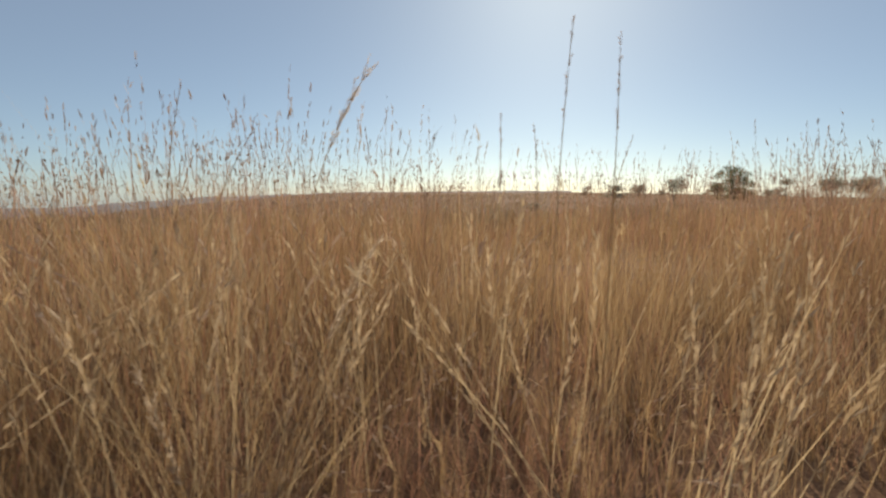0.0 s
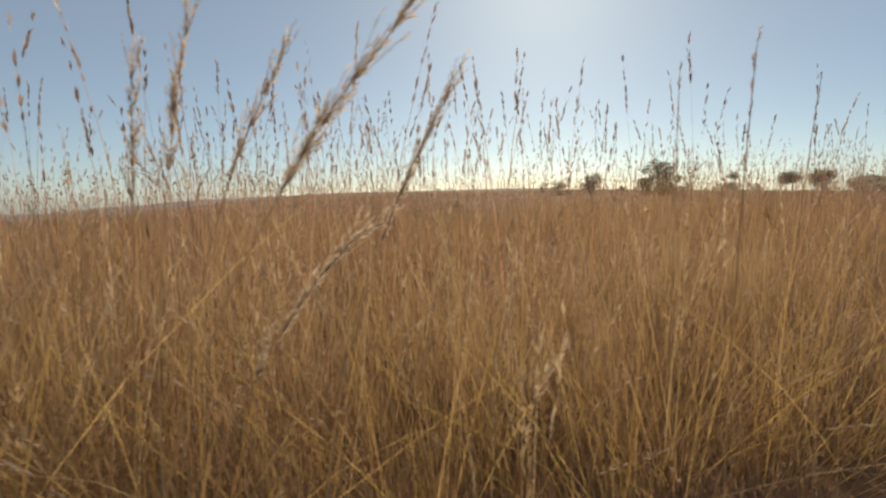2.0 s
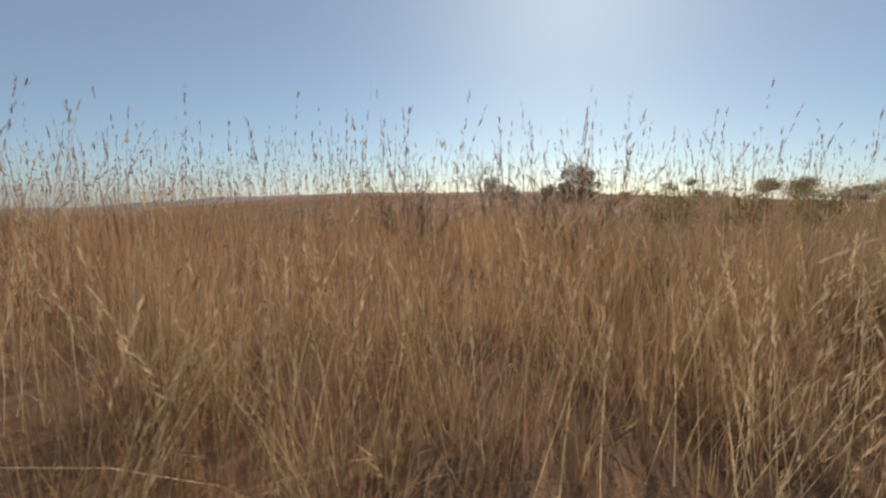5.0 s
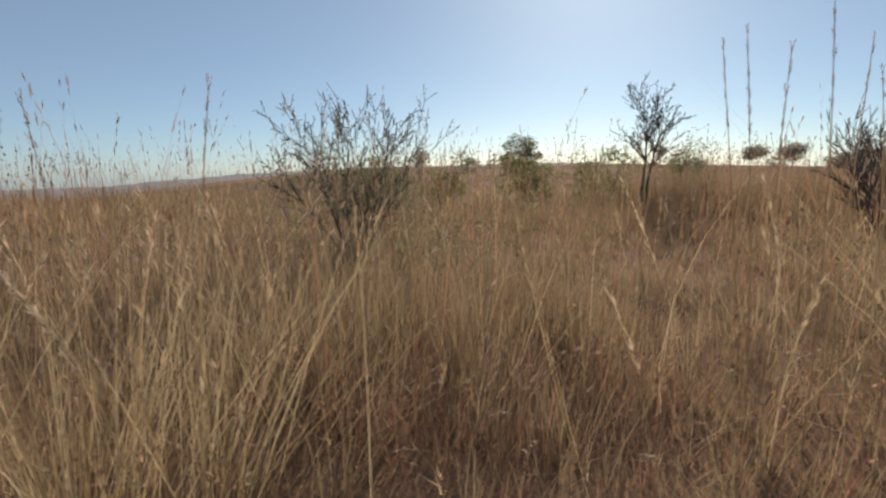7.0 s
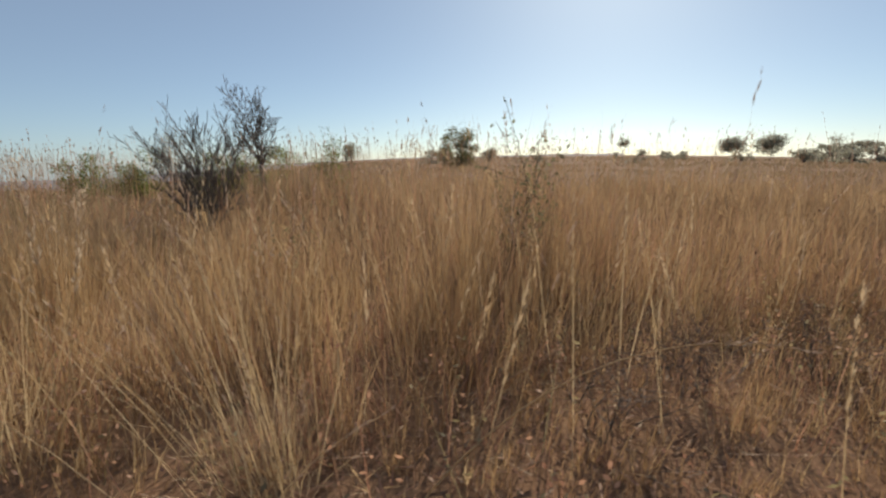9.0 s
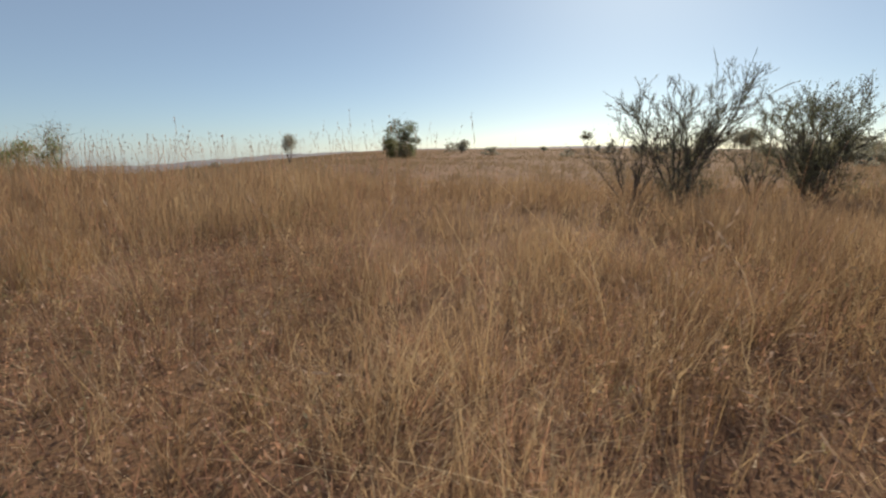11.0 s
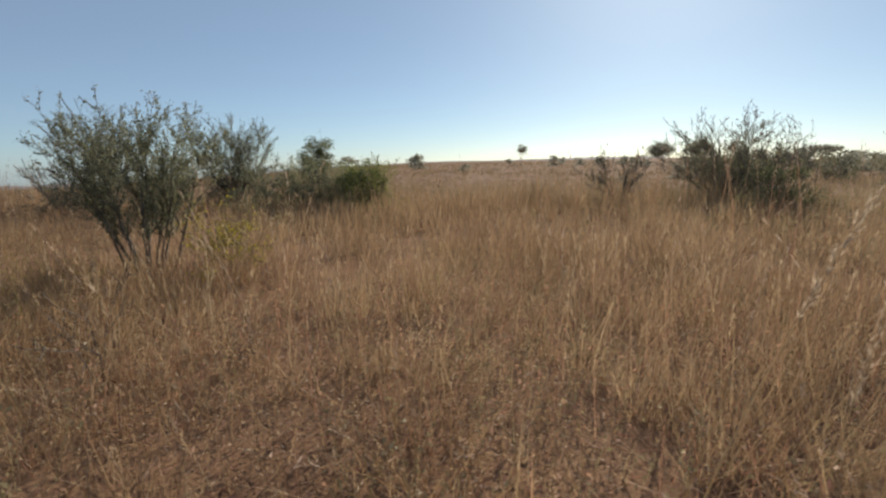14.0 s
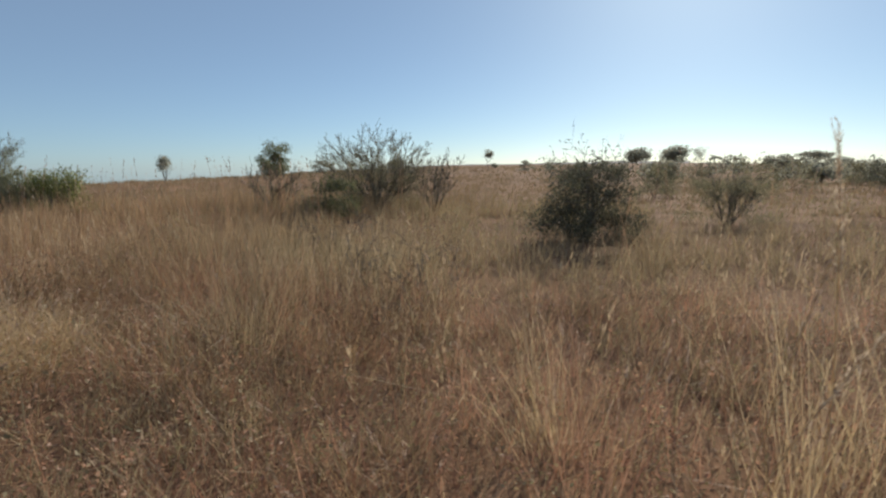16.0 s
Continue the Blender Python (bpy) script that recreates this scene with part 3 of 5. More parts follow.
def grow(r, stems, height, spread, levels, kids, thick, crook=0.25, lift=0.25, foot=0.08, first=0.25, fan=False, acute=0.0):
    """A branching skeleton from the ground: returns segments and the points of the finest twigs."""
    all_stems, tips = [], []

    def branch(segs, p, d, length, rad, level):
        steps = 5 if level == 0 else 4 if level == 1 else 3
        pts = [p]
        for k in range(steps):
            d = d + r.normal(0, crook, 3) / steps ** 0.5 + np.array([0, 0, lift / steps])
            d = d / np.linalg.norm(d)
            q = p + d * length / steps
            ra, rb = rad * (1 - 0.75 * k / steps), rad * (1 - 0.75 * (k + 1) / steps)
            segs.append((p, q, ra, rb))
            if level >= levels or (acute and (level or k > 1)):
                tips.append((p, q))
            p = q
            pts.append((p, d.copy(), rb))
        if level < levels:
            for _ in range(kids[level]):
                k = r.uniform(first if level == 0 else 0.15, 1.0)
                i = min(int(k * steps), steps - 1)
                pp, dd, rr = pts[i + 1]
                side = np.cross(dd, r.normal(0, 1, 3))
                side /= np.linalg.norm(side) + 1e-9
                nd = dd + side * r.uniform(0.45, 0.85) / acute if acute else dd * r.uniform(0.4, 0.9) + side * r.uniform(0.5, 1.0)
                branch(segs, pp, nd / np.linalg.norm(nd), length * (r.uniform(0.22, 0.42) if acute else r.uniform(0.35, 0.62)), max(rr * 0.7, thick * 0.12), level + 1)

    for k in range(stems):
        a = k * 2.4 + r.uniform(-0.3, 0.3) if fan else r.uniform(0, 2 * math.pi)
        t = spread * math.sqrt((k + 0.5) / stems) if fan else abs(r.normal(0, spread))
        d = np.array([math.cos(a) * math.sin(t), math.sin(a) * math.sin(t), math.cos(t)])
        segs = []
        all_stems.append(segs)
        branch(segs, np.array([math.cos(a), math.sin(a), 0]) * r.uniform(0, foot) + np.array([0, 0, -0.05]), d, height * (r.uniform(0.82, 1.0) if acute else r.uniform(0.7, 1.0)), thick * r.uniform(0.6, 1.0), 0)
    return all_stems, tips


def leaf_cloud(r, points, size, per, jitter):
    n = len(points) * per
    p = np.repeat(points, per, 0) + r.normal(0, jitter, (n, 3))
    along = r.normal(0, 1, (n, 3)) + np.array([0, 0, 0.35])
    along /= np.linalg.norm(along, axis=1)[:, None]
    side = np.cross(along, r.normal(0, 1, (n, 3)))
    side /= np.linalg.norm(side, axis=1)[:, None] + 1e-9
    s = size * r.uniform(0.6, 1.3, n)[:, None]
    return (*diamonds(p, along * s, side * s * 0.32), np.repeat(r.uniform(0, 1, n), 4))


def part(name, me, mat, parent, label=""):
    ob = new(name, me)
    me.materials.append(mat)
    ob.parent = parent
    if label:
        tagged(ob, label)
    return ob


def lumps(r, n, size, centre, count):
    """Points filling a lumpy crown: count lobes inside an ellipsoid, leaf points near their skins."""
    out = []
    for _ in range(count):
        d = r.normal(0, 1, 3)
        d /= np.linalg.norm(d)
        c = np.array(centre) + d * np.array(size) * r.uniform(0.3, 0.68)
        lobe = np.array(size) * r.uniform(0.28, 0.5)
        m = n // count
        q = r.normal(0, 1, (m, 3))
        q /= np.linalg.norm(q, axis=1)[:, None]
        out.append(c + q * lobe * r.uniform(0.45, 1.05, m)[:, None])
    out = np.concatenate(out)
    return out[out[:, 2] > 0.03]


def mound_points(r, n, width, depth, tall, count):
    """Leaf points of a bush that is leafy down to the ground, with an uneven outline."""
    out = []
    for _ in range(count):
        z = r.uniform(0.2, 0.82) if _ % 3 else r.uniform(0.04, 0.3)
        a, q = r.uniform(0, 2 * math.pi), math.sqrt(r.uniform(0, 1)) * 0.85 * math.sqrt(1 - z * z)
        c = np.array([math.cos(a) * q * width / 2, math.sin(a) * q * depth / 2, z * tall])
        lobe = np.array([width, depth, tall * 0.8]) * r.uniform(0.12, 0.22)
        k = r.normal(0, 1, (n // count, 3))
        k /= np.linalg.norm(k, axis=1)[:, None]
        out.append(c + k * lobe * r.uniform(0.4, 1.1, n // count)[:, None])
    out = np.concatenate(out)
    return out[out[:, 2] > 0.03]


def shrub(name, x, y, seed, label, stems=6, height=2.0, spread=0.4, levels=2, kids=(5, 4, 3), thick=0.02, leaf=None, leaf_size=0.03, per=3,
          jitter=0.03, crook=0.25, lift=0.25, mass=None, group="", cat="shrub", turn=0.0, first=0.25, foot=0.08, fine=0.003, fan=False, nodes=(0.3, 0.8), acute=0.0, spur=0.0):
    """One woody plant: an Empty at its foot, a mesh of stems and a mesh of leaves. acute: long straight shoots; spur: metres between the leaf tufts along them. mass: (width, depth, height, points, lobes) of a leafy body."""
    r = np.random.default_rng(seed)
    ob = tagged(new(name), label, cat, group)
    ob.matrix_basis = pose(x, y, float(ground_z(x, y)), 0, 0, turn)
    each, tips = grow(r, stems, height, spread, levels, kids, thick, crook, lift, foot, first, fan, acute)
    for segs in each:
        v, f = tubes([(p, q, a, c) for p, q, a, c in segs if a > thick * 0.3], 5)
        twigs = [(p, q, max(a, fine), max(c, fine * 0.7)) for p, q, a, c in segs if a <= thick * 0.3]
        if twigs:
            v2, f2 = tubes(twigs, 3)
            v, f = np.concatenate([v, v2]), np.concatenate([f, f2 + len(v)])
        part("trunk" if stems < 4 else "stem", tri_mesh("stem", v, f, None, True), BARK, ob)
    if leaf:
        pts = []
        if spur:
            pts = [np.concatenate([a + (b - a) * r.uniform(0, 1, (max(1, int(np.linalg.norm(b - a) / spur + r.uniform(0, 1))), 1)) for a, b in tips])]
        elif per:
            pts = [np.array([a * (1 - k) + b * k for a, b in tips for k in nodes])]
        if mass:
            pts.append(mound_points(r, mass[3], mass[0], mass[1], mass[2], mass[4]))
        v, f, tone = leaf_cloud(r, np.concatenate(pts), leaf_size, max(per, 1), jitter)
        tagged(part("foliage", tri_mesh("foliage", v, f, tone), leaf, ob), kind="stuff")
    return ob


def lone_tree(name, x, y, seed, label, trunk=0.9, width=4.0, tall=3.6, points=2600, lobes=14, leaf=None, leaf_size=0.16, flat=1.0, thick=0.12, stems=2, group="", crown_low=0.3, low=False):
    """A far tree: trunk and limbs, and a crown of many leaf clumps with gaps. low: leafy down to the grass."""
    r = np.random.default_rng(seed)
    ob = tagged(new(name), label, "tree", group)
    ob.matrix_basis = pose(x, y, float(ground_z(x, y)))
    segs, tips = grow(r, stems, tall * 0.8, 0.3 if flat > 0.6 else 0.5, 1, (7,), thick, 0.25, 0.2, 0.15, 0.35)
    for s in segs:
        v, f = tubes(s, 5)
        part("trunk", tri_mesh("trunk", v, f, None, True), BARK, ob)
    ch = tall * (1 - crown_low)
    pts = mound_points(r, points, width, width, tall, lobes) if low else lumps(r, points, (width / 2, width / 2, ch / 2 * flat), (0, 0, tall - ch / 2 * flat), lobes)
    v, f, tone = leaf_cloud(r, pts, leaf_size, 1, 0.05)
    tagged(part("crown", tri_mesh("crown", v, f, tone), leaf or LEAF, ob), kind="stuff")
    return ob


lone_tree("lone_tree", 55.2, 73.4, 1, "round dense green tree on the open grassland", width=6.4, tall=6.0, points=8000, lobes=28, leaf_size=0.22, stems=4, low=True)
lone_tree("small_round_tree", 41.0, 66.3, 2, "small round yellow-green tree in the grassland", width=3.3, tall=4.2, points=1800, lobes=10, leaf=LEAF_HAZED, leaf_size=0.17, crown_low=0.3)
lone_tree("umbrella_thorn", 131.8, 122.7, 3, "umbrella thorn with a flat crown, grey-green and paled for haze", width=9, tall=6.8, points=3600, lobes=18, leaf=LEAF_HAZED, leaf_size=0.38, flat=1.0, crown_low=0.15)
lone_tree("umbrella_thorn", 124, 124, 4, "umbrella thorn with a flat crown, grey-green and paled for haze", width=8.0, tall=5.8, points=3200, lobes=18, leaf=LEAF_HAZED, leaf_size=0.38, flat=1.0, crown_low=0.12)
lone_tree("open_tree", 128.6, 98.5, 5, "sparse upright tree with open crown", width=4.5, tall=6.1, points=800, lobes=14, leaf=LEAF_HAZED, leaf_size=0.18, stems=3)
lone_tree("flat_tree", 176.8, 148.7, 6, "far flat-topped thorn tree", width=9, tall=6.2, points=2400, lobes=14, leaf=LEAF_HAZED, leaf_size=0.42, flat=0.7)
lone_tree("tufted_tree", 88.4, 100.5, 7, "small tree with a tuft-like crown", width=3.0, tall=4.8, points=1000, lobes=9, leaf=LEAF_HAZED, leaf_size=0.22, crown_low=0.45, stems=1)
lone_tree("thin_bare_tree", 35.4, 35.3, 8, "thin dark nearly leafless tree", width=3.0, tall=4.4, points=700, lobes=10, leaf=LEAF_HAZED, leaf_size=0.1, stems=3, crown_low=0.2, thick=0.07)

# far scrub and trees along the skyline
FAR = [(96.2, 111.2, 2.4, 1.0), (111.0, 132.7, 2.4, 0.8), (118.4, 138.4, 2.5, 1.0), (60.1, 144.9, 3.6, 0.9), (50.6, 105.7, 3.0, 1.3), (63.7, 119.4, 3.4, 0.9), (101.7, 110.1, 2.0, 1.0), (112.1, 100.9, 3.0, 1.3),
       (98.6, 45, 1.6, 1.0), (111.0, 62.1, 2.6, 1.3), (139, 112, 4.2, 1.3), (147, 126, 5.0, 1.2), (155, 118, 4.4, 1.4), (163, 140, 5.2, 1.1), (171, 128, 4.4, 1.4), (186, 152, 5.4, 1.1),
       (150, 96, 3.6, 1.4), (162, 104, 3.9, 1.3), (143, 88, 3.0, 1.5), (131, 74, 2.6, 1.5), (138, 68, 2.7, 1.4), (120, 95, 2.8, 1.2), (196, 140, 5.0, 1.3), (210, 160, 5.6, 1.2),
       (150, 76, 3.2, 1.5), (88, 150, 1.8, 1.0), (104, 150, 2.0, 1.0), (128, 160, 3.0, 1.1), (118, 82, 2.6, 1.5), (128, 60, 2.5, 1.4), (180, 118, 4.6, 1.4), (78, 68, 1.4, 1.4),
       (69, 88, 1.5, 1.6), (24, 80, 1.2, 1.5), (10, 95, 1.3, 1.5)]
kinds = [lone_tree("scrub_tree", *FAR[k][:2], 40 + k, "far grey-green bushy thorn tree on the skyline", width=4.2 * FAR[k][3], tall=FAR[k][2], points=800, lobes=12, leaf=LEAF_HAZED,
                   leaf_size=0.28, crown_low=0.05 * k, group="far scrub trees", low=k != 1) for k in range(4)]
for k, (fx, fy, fh, fw) in enumerate(FAR[4:]):
    src = kinds[k % 4]
    s = fh / FAR[k % 4][2]
    wide = fw / FAR[k % 4][3]
    copy_thing(src, Matrix.LocRotScale((fx, fy, float(ground_z(fx, fy))), Euler((0, 0, k * 1.7)), (s * wide, s * wide, s)))

# shrubs beside the way, in the order of passing
shrub("low_thorn_shrub", 33.2, 11.9, 24, "low spreading thorn shrub nearly bare", stems=11, height=1.6, spread=0.85, levels=2, kids=(8, 4), thick=0.02, crook=0.12, leaf=LEAF_DULL, leaf_size=0.028, per=1, jitter=0.015, fine=0.005, fan=True, acute=1.0, spur=0.09)
shrub("low_thorn_shrub", 30.5, 13.6, 33, "low spreading thorn shrub nearly bare", stems=10, height=1.5, spread=0.85, levels=2, kids=(8, 4), thick=0.02, crook=0.12, leaf=LEAF_DULL, leaf_size=0.028, per=1, jitter=0.015, fine=0.005, fan=True, acute=1.0, spur=0.09)
shrub("twiggy_green_shrub", 40.9, 10.6, 23, "green shrub with long bare twigs above", stems=13, height=1.9, spread=0.62, levels=2, kids=(9, 4), thick=0.022, crook=0.09, lift=0.12, leaf=LEAF_DULL, leaf_size=0.028, per=2, jitter=0.018, mass=(3.6, 1.8, 1.5, 8000, 30), fine=0.005, fan=True, acute=1.1, spur=0.07)
shrub("bare_thorn_tree", 48.0, 17.5, 21, "leafless grey thorn tree with many twigs", stems=2, height=2.6, spread=0.12, levels=3, kids=(22, 8, 3), thick=0.06, crook=0.16, fine=0.007, first=0.45, acute=0.8)
shrub("bare_thorn_bush", 49.1, 11.4, 22, "leafless grey thorn bush in tall grass", stems=14, height=1.72, spread=0.5, levels=2, kids=(15, 6), thick=0.026, crook=0.12, fine=0.0055, fan=True, acute=1.0)
shrub("low_green_bush", 40.1, 20.9, 34, "low green leafy bush behind the grass", stems=6, height=1.4, spread=0.6, leaf=LEAF_BRIGHT, leaf_size=0.07, per=1, mass=(2.6, 1.6, 2.05, 3600, 14))
shrub("low_green_bush", 42.6, 20.0, 35, "low green leafy bush behind the grass", stems=6, height=1.3, spread=0.6, leaf=LEAF_BRIGHT, leaf_size=0.07, per=1, mass=(2.4, 1.6, 2.05, 3300, 14))
shrub("low_green_bush", 45.2, 20.4, 36, "low green leafy bush behind the grass", stems=6, height=1.4, spread=0.6, leaf=LEAF_BRIGHT, leaf_size=0.07, per=1, mass=(2.4, 1.8, 2.05, 3600, 14))
shrub("low_green_bush", 49.7, 18.4, 37, "low green leafy bush behind the grass", stems=6, height=1.5, spread=0.6, leaf=LEAF_BRIGHT, leaf_size=0.045, per=1, mass=(1.7, 1.4, 2.05, 3000, 12))
shrub("low_green_bush", 47.6, 19.2, 51, "low green leafy bush behind the grass", stems=6, height=1.5, spread=0.6, leaf=LEAF_BRIGHT, leaf_size=0.06, per=1, mass=(3.0, 1.8, 2.05, 4000, 18))
shrub("round_leaved_stems", 53.9, 8.0, 38, "upright stems with round dark leaves", stems=7, height=1.3, spread=0.2, levels=1, kids=(5,), thick=0.012, leaf=LEAF, leaf_size=0.04, per=2)
shrub("feathery_thorn_shrub", 69.6, 13.3, 25, "open feathery thorn shrub with sparse leaves", stems=11, height=2.55, spread=0.54, levels=2, kids=(18, 7), thick=0.032, crook=0.11, lift=0.15, leaf=LEAF_GREY, leaf_size=0.028, per=2, jitter=0.02, fine=0.006, fan=True, acute=1.0, spur=0.085, first=0.12)
shrub("bare_side_shrub", 68.4, 13.2, 26, "half-bare grey thorn shrub", stems=10, height=1.6, spread=0.75, levels=2, kids=(9, 5), thick=0.025, crook=0.10, leaf=LEAF_DULL, leaf_size=0.025, per=1, jitter=0.015, fine=0.006, fan=True, acute=1.0, spur=0.08)
shrub("fuller_thorn_shrub", 73.3, 14.3, 27, "fuller thorn shrub with yellow-green leaves", stems=11, height=2.4, spread=0.58, levels=2, kids=(18, 7), thick=0.04, crook=0.10, leaf=LEAF_GREY, leaf_size=0.034, per=3, jitter=0.03, fine=0.006, fan=True, acute=0.9, spur=0.06, first=0.15)
shrub("bare_side_shrub", 71.6, 13.7, 57, "half-bare grey thorn shrub", stems=8, height=1.5, spread=0.6, levels=2, kids=(11, 5), thick=0.02, crook=0.11, leaf=LEAF_DULL, leaf_size=0.028, per=2, jitter=0.02, fine=0.005, fan=True, acute=0.9, spur=0.07)
shrub("grey_undergrowth_bush", 73.2, 13.6, 39, "low grey-green bush under the thorn shrub", stems=8, height=1.1, spread=0.5, leaf=LEAF_DULL, leaf_size=0.045, per=1, mass=(1.8, 1.3, 1.25, 2500, 14))
shrub("grey_undergrowth_bush", 69.2, 12.2, 41, "low grey-green bush under the thorn shrub", stems=8, height=1.0, spread=0.5, leaf=LEAF_DULL, leaf_size=0.045, per=1, mass=(1.6, 1.2, 1.1, 2000, 14))
shrub("dense_green_bush", 75.3, 12.4, 28, "pale twiggy grey-green bush behind the grass", stems=12, height=1.5, spread=0.7, kids=(8, 4), leaf=LEAF_GREY, leaf_size=0.045, per=1, fan=True, acute=0.9, mass=(2.4, 2.0, 1.3, 3600, 26))
shrub("dense_green_bush", 76.6, 12.8, 42, "loose grey-green bush behind the grass", stems=14, height=1.35, spread=0.75, kids=(8, 4), leaf=LEAF_GREY, leaf_size=0.05, per=1, fan=True, acute=0.9, mass=(3.4, 2.4, 1.65, 9000, 40))
shrub("dense_green_bush", 78.0, 13.0, 47, "loose olive-green bush behind the grass", stems=12, height=1.35, spread=0.7, kids=(8, 4), leaf=LEAF_BRIGHT, leaf_size=0.05, per=1, fan=True, acute=0.9, mass=(2.6, 2.2, 1.65, 7000, 34))
shrub("yellow_leaved_plant", 74.6, 2.45, 30, "plant with bright yellow leaves on thin brown stems", stems=9, height=1.05, spread=0.24, levels=2, kids=(6, 3), thick=0.006, leaf=LEAF_YELLOW, leaf_size=0.023, per=2, first=0.5, jitter=0.014, foot=0.2, acute=1.1, spur=0.045, fine=0.002)
shrub("yellow_leaved_plant", 75.1, 1.68, 54, "plant with bright yellow leaves on thin brown stems", stems=4, height=0.85, spread=0.2, levels=2, kids=(5, 3), thick=0.006, leaf=LEAF_YELLOW, leaf_size=0.026, per=2, first=0.5, jitter=0.014, foot=0.1, acute=1.1, spur=0.05, fine=0.002)
shrub("small_yellow_plant", 76.6, 1.75, 43, "small straggling plant with yellow-green leaves", stems=7, height=0.5, spread=0.6, levels=2, kids=(4, 3), thick=0.006, leaf=LEAF_YELLOW, leaf_size=0.026, per=1, first=0.4)
shrub("small_yellow_plant", 78.4, 4.5, 52, "straggling plant with yellow-green leaves", stems=10, height=0.75, spread=0.5, levels=2, kids=(4, 3), thick=0.006, leaf=LEAF_YELLOW, leaf_size=0.03, per=2, first=0.4)
shrub("small_yellow_plant", 76.1, 2.4, 53, "straggling plant with yellow-green leaves", stems=7, height=0.5, spread=0.6, levels=2, kids=(4, 3), thick=0.006, leaf=LEAF_YELLOW, leaf_size=0.026, per=1, first=0.4)
shrub("small_yellow_plant", 75.3, 3.9, 56, "straggling plant with yellow-green leaves", stems=9, height=0.8, spread=0.45, levels=2, kids=(5, 3), thick=0.006, leaf=LEAF_OLIVE, leaf_size=0.03, per=2, first=0.4)
shrub("green_thorn_bush", 77.2, 4.8, 64, "grey-green thorn bush with fanned stems", stems=16, height=1.6, spread=0.46, crook=0.07, lift=0.06, levels=2, kids=(15, 5), thick=0.022, leaf=LEAF_GREY, leaf_size=0.023, per=3, jitter=0.014, first=0.25, foot=0.26, fan=True, acute=1.1, spur=0.024, fine=0.003)
shrub("grey_thorn_bush", 85.1, 13.8, 44, "grey twiggy thorn bush", stems=12, height=1.35, spread=0.8, levels=2, kids=(8, 5), thick=0.022, crook=0.1, leaf=LEAF_DULL, leaf_size=0.028, per=1, jitter=0.02, fine=0.006, mass=(2.6, 1.8, 1.0, 2500, 12), fan=True, acute=1.0, spur=0.07)
shrub("grey_green_bush", 88.4, 14.4, 31, "broad green bush with twiggy grey top", stems=26, height=2.25, spread=0.98, levels=2, kids=(12, 5), thick=0.024, crook=0.12, lift=0.2, leaf=LEAF_DULL, leaf_size=0.034, per=2, jitter=0.03, mass=(4.6, 2.8, 1.8, 6500, 36), fine=0.006, fan=True, acute=0.9, spur=0.08, first=0.15)
shrub("low_green_bush", 88.1, 11.3, 55, "green leafy bush before the twiggy grey bush", stems=8, height=1.2, spread=0.5, leaf=LEAF, leaf_size=0.05, per=1, mass=(2.0, 1.6, 1.35, 4500, 20))
shrub("grey_thorn_bush", 90.2, 15.0, 45, "grey twiggy thorn bush", stems=12, height=1.6, spread=0.75, levels=2, kids=(9, 5), thick=0.022, crook=0.1, leaf=LEAF_DULL, leaf_size=0.028, per=1, jitter=0.02, fine=0.006, fan=True, acute=1.0, spur=0.07)
shrub("grey_thorn_bush", 97.9, 11.0, 58, "grey twiggy thorn bush", stems=12, height=1.05, spread=0.8, levels=2, kids=(9, 5), thick=0.018, crook=0.1, leaf=LEAF_DULL, leaf_size=0.03, per=1, jitter=0.02, fine=0.005, mass=(2.3, 1.8, 1.25, 7000, 20), fan=True, acute=1.0, spur=0.08)
shrub("dark_dense_bush", 94.3, 8.6, 32, "dark dense rounded bush", stems=12, height=1.5, spread=0.35, levels=2, kids=(5, 4), thick=0.02, leaf=LEAF_DARK, leaf_size=0.045, per=1, mass=(2.5, 2.0, 1.75, 16000, 40))
scrub = [shrub("low_scrub_bush", 105.0, 26.7, 46, "low grey-green scrub bush in a belt of scrub", stems=5, height=1.6, spread=0.6, kids=(4, 3), leaf=LEAF_DULL, leaf_size=0.11, per=1, mass=(4.5, 2.4, 2.0, 1150, 20), group="scrub belt"),
         shrub("low_scrub_bush", 98.6, 39.9, 48, "low grey-green scrub bush in a belt of scrub", stems=5, height=1.7, spread=0.6, kids=(4, 3), leaf=LEAF_DARK, leaf_size=0.11, per=1, mass=(3.5, 2.4, 2.2, 1050, 16), group="scrub belt")]
BELT = [(110.0, 31.2, 1.0), (118.0, 36.0, 1.15), (99.5, 22.5, 0.85), (102.5, 31.0, 0.95), (107.0, 39.0, 1.0), (112.0, 25.0, 0.9), (114.5, 45.0, 1.1), (123.0, 41.0, 1.1), (127.0, 53.0, 1.2),
        (103.0, 48.0, 0.95), (110.0, 57.0, 1.1), (133.0, 47.0, 1.25), (120.0, 29.0, 1.0), (140.0, 56.0, 1.3), (96.5, 30.0, 0.75), (117.0, 63.0, 1.1)]
for k, (fx, fy, s) in enumerate(BELT):
    copy_thing(scrub[k % 2], Matrix.LocRotScale((fx, fy, float(ground_z(fx, fy))), Euler((0, 0, k * 2.1)), (s, s, s)))
for k, (fx, fy) in enumerate([(68.3, 3.3), (70.3, 3.0), (71.2, 3.2), (72.1, 3.5), (69.3, 3.4), (77.0, 1.7), (79.6, 2.5), (91.5, 3.0), (87.9, 2.1)]):
    shrub("dark_dry_bushlet", fx, fy, 80 + k, "small dark-brown bushlet of dry twigs", stems=9, height=0.3, spread=0.7, levels=2, kids=(3, 2), thick=0.006, leaf=HERB_DARK, leaf_size=0.02, per=1, cat="bushlet", foot=0.12, group="dark bushlets", fine=0.002)
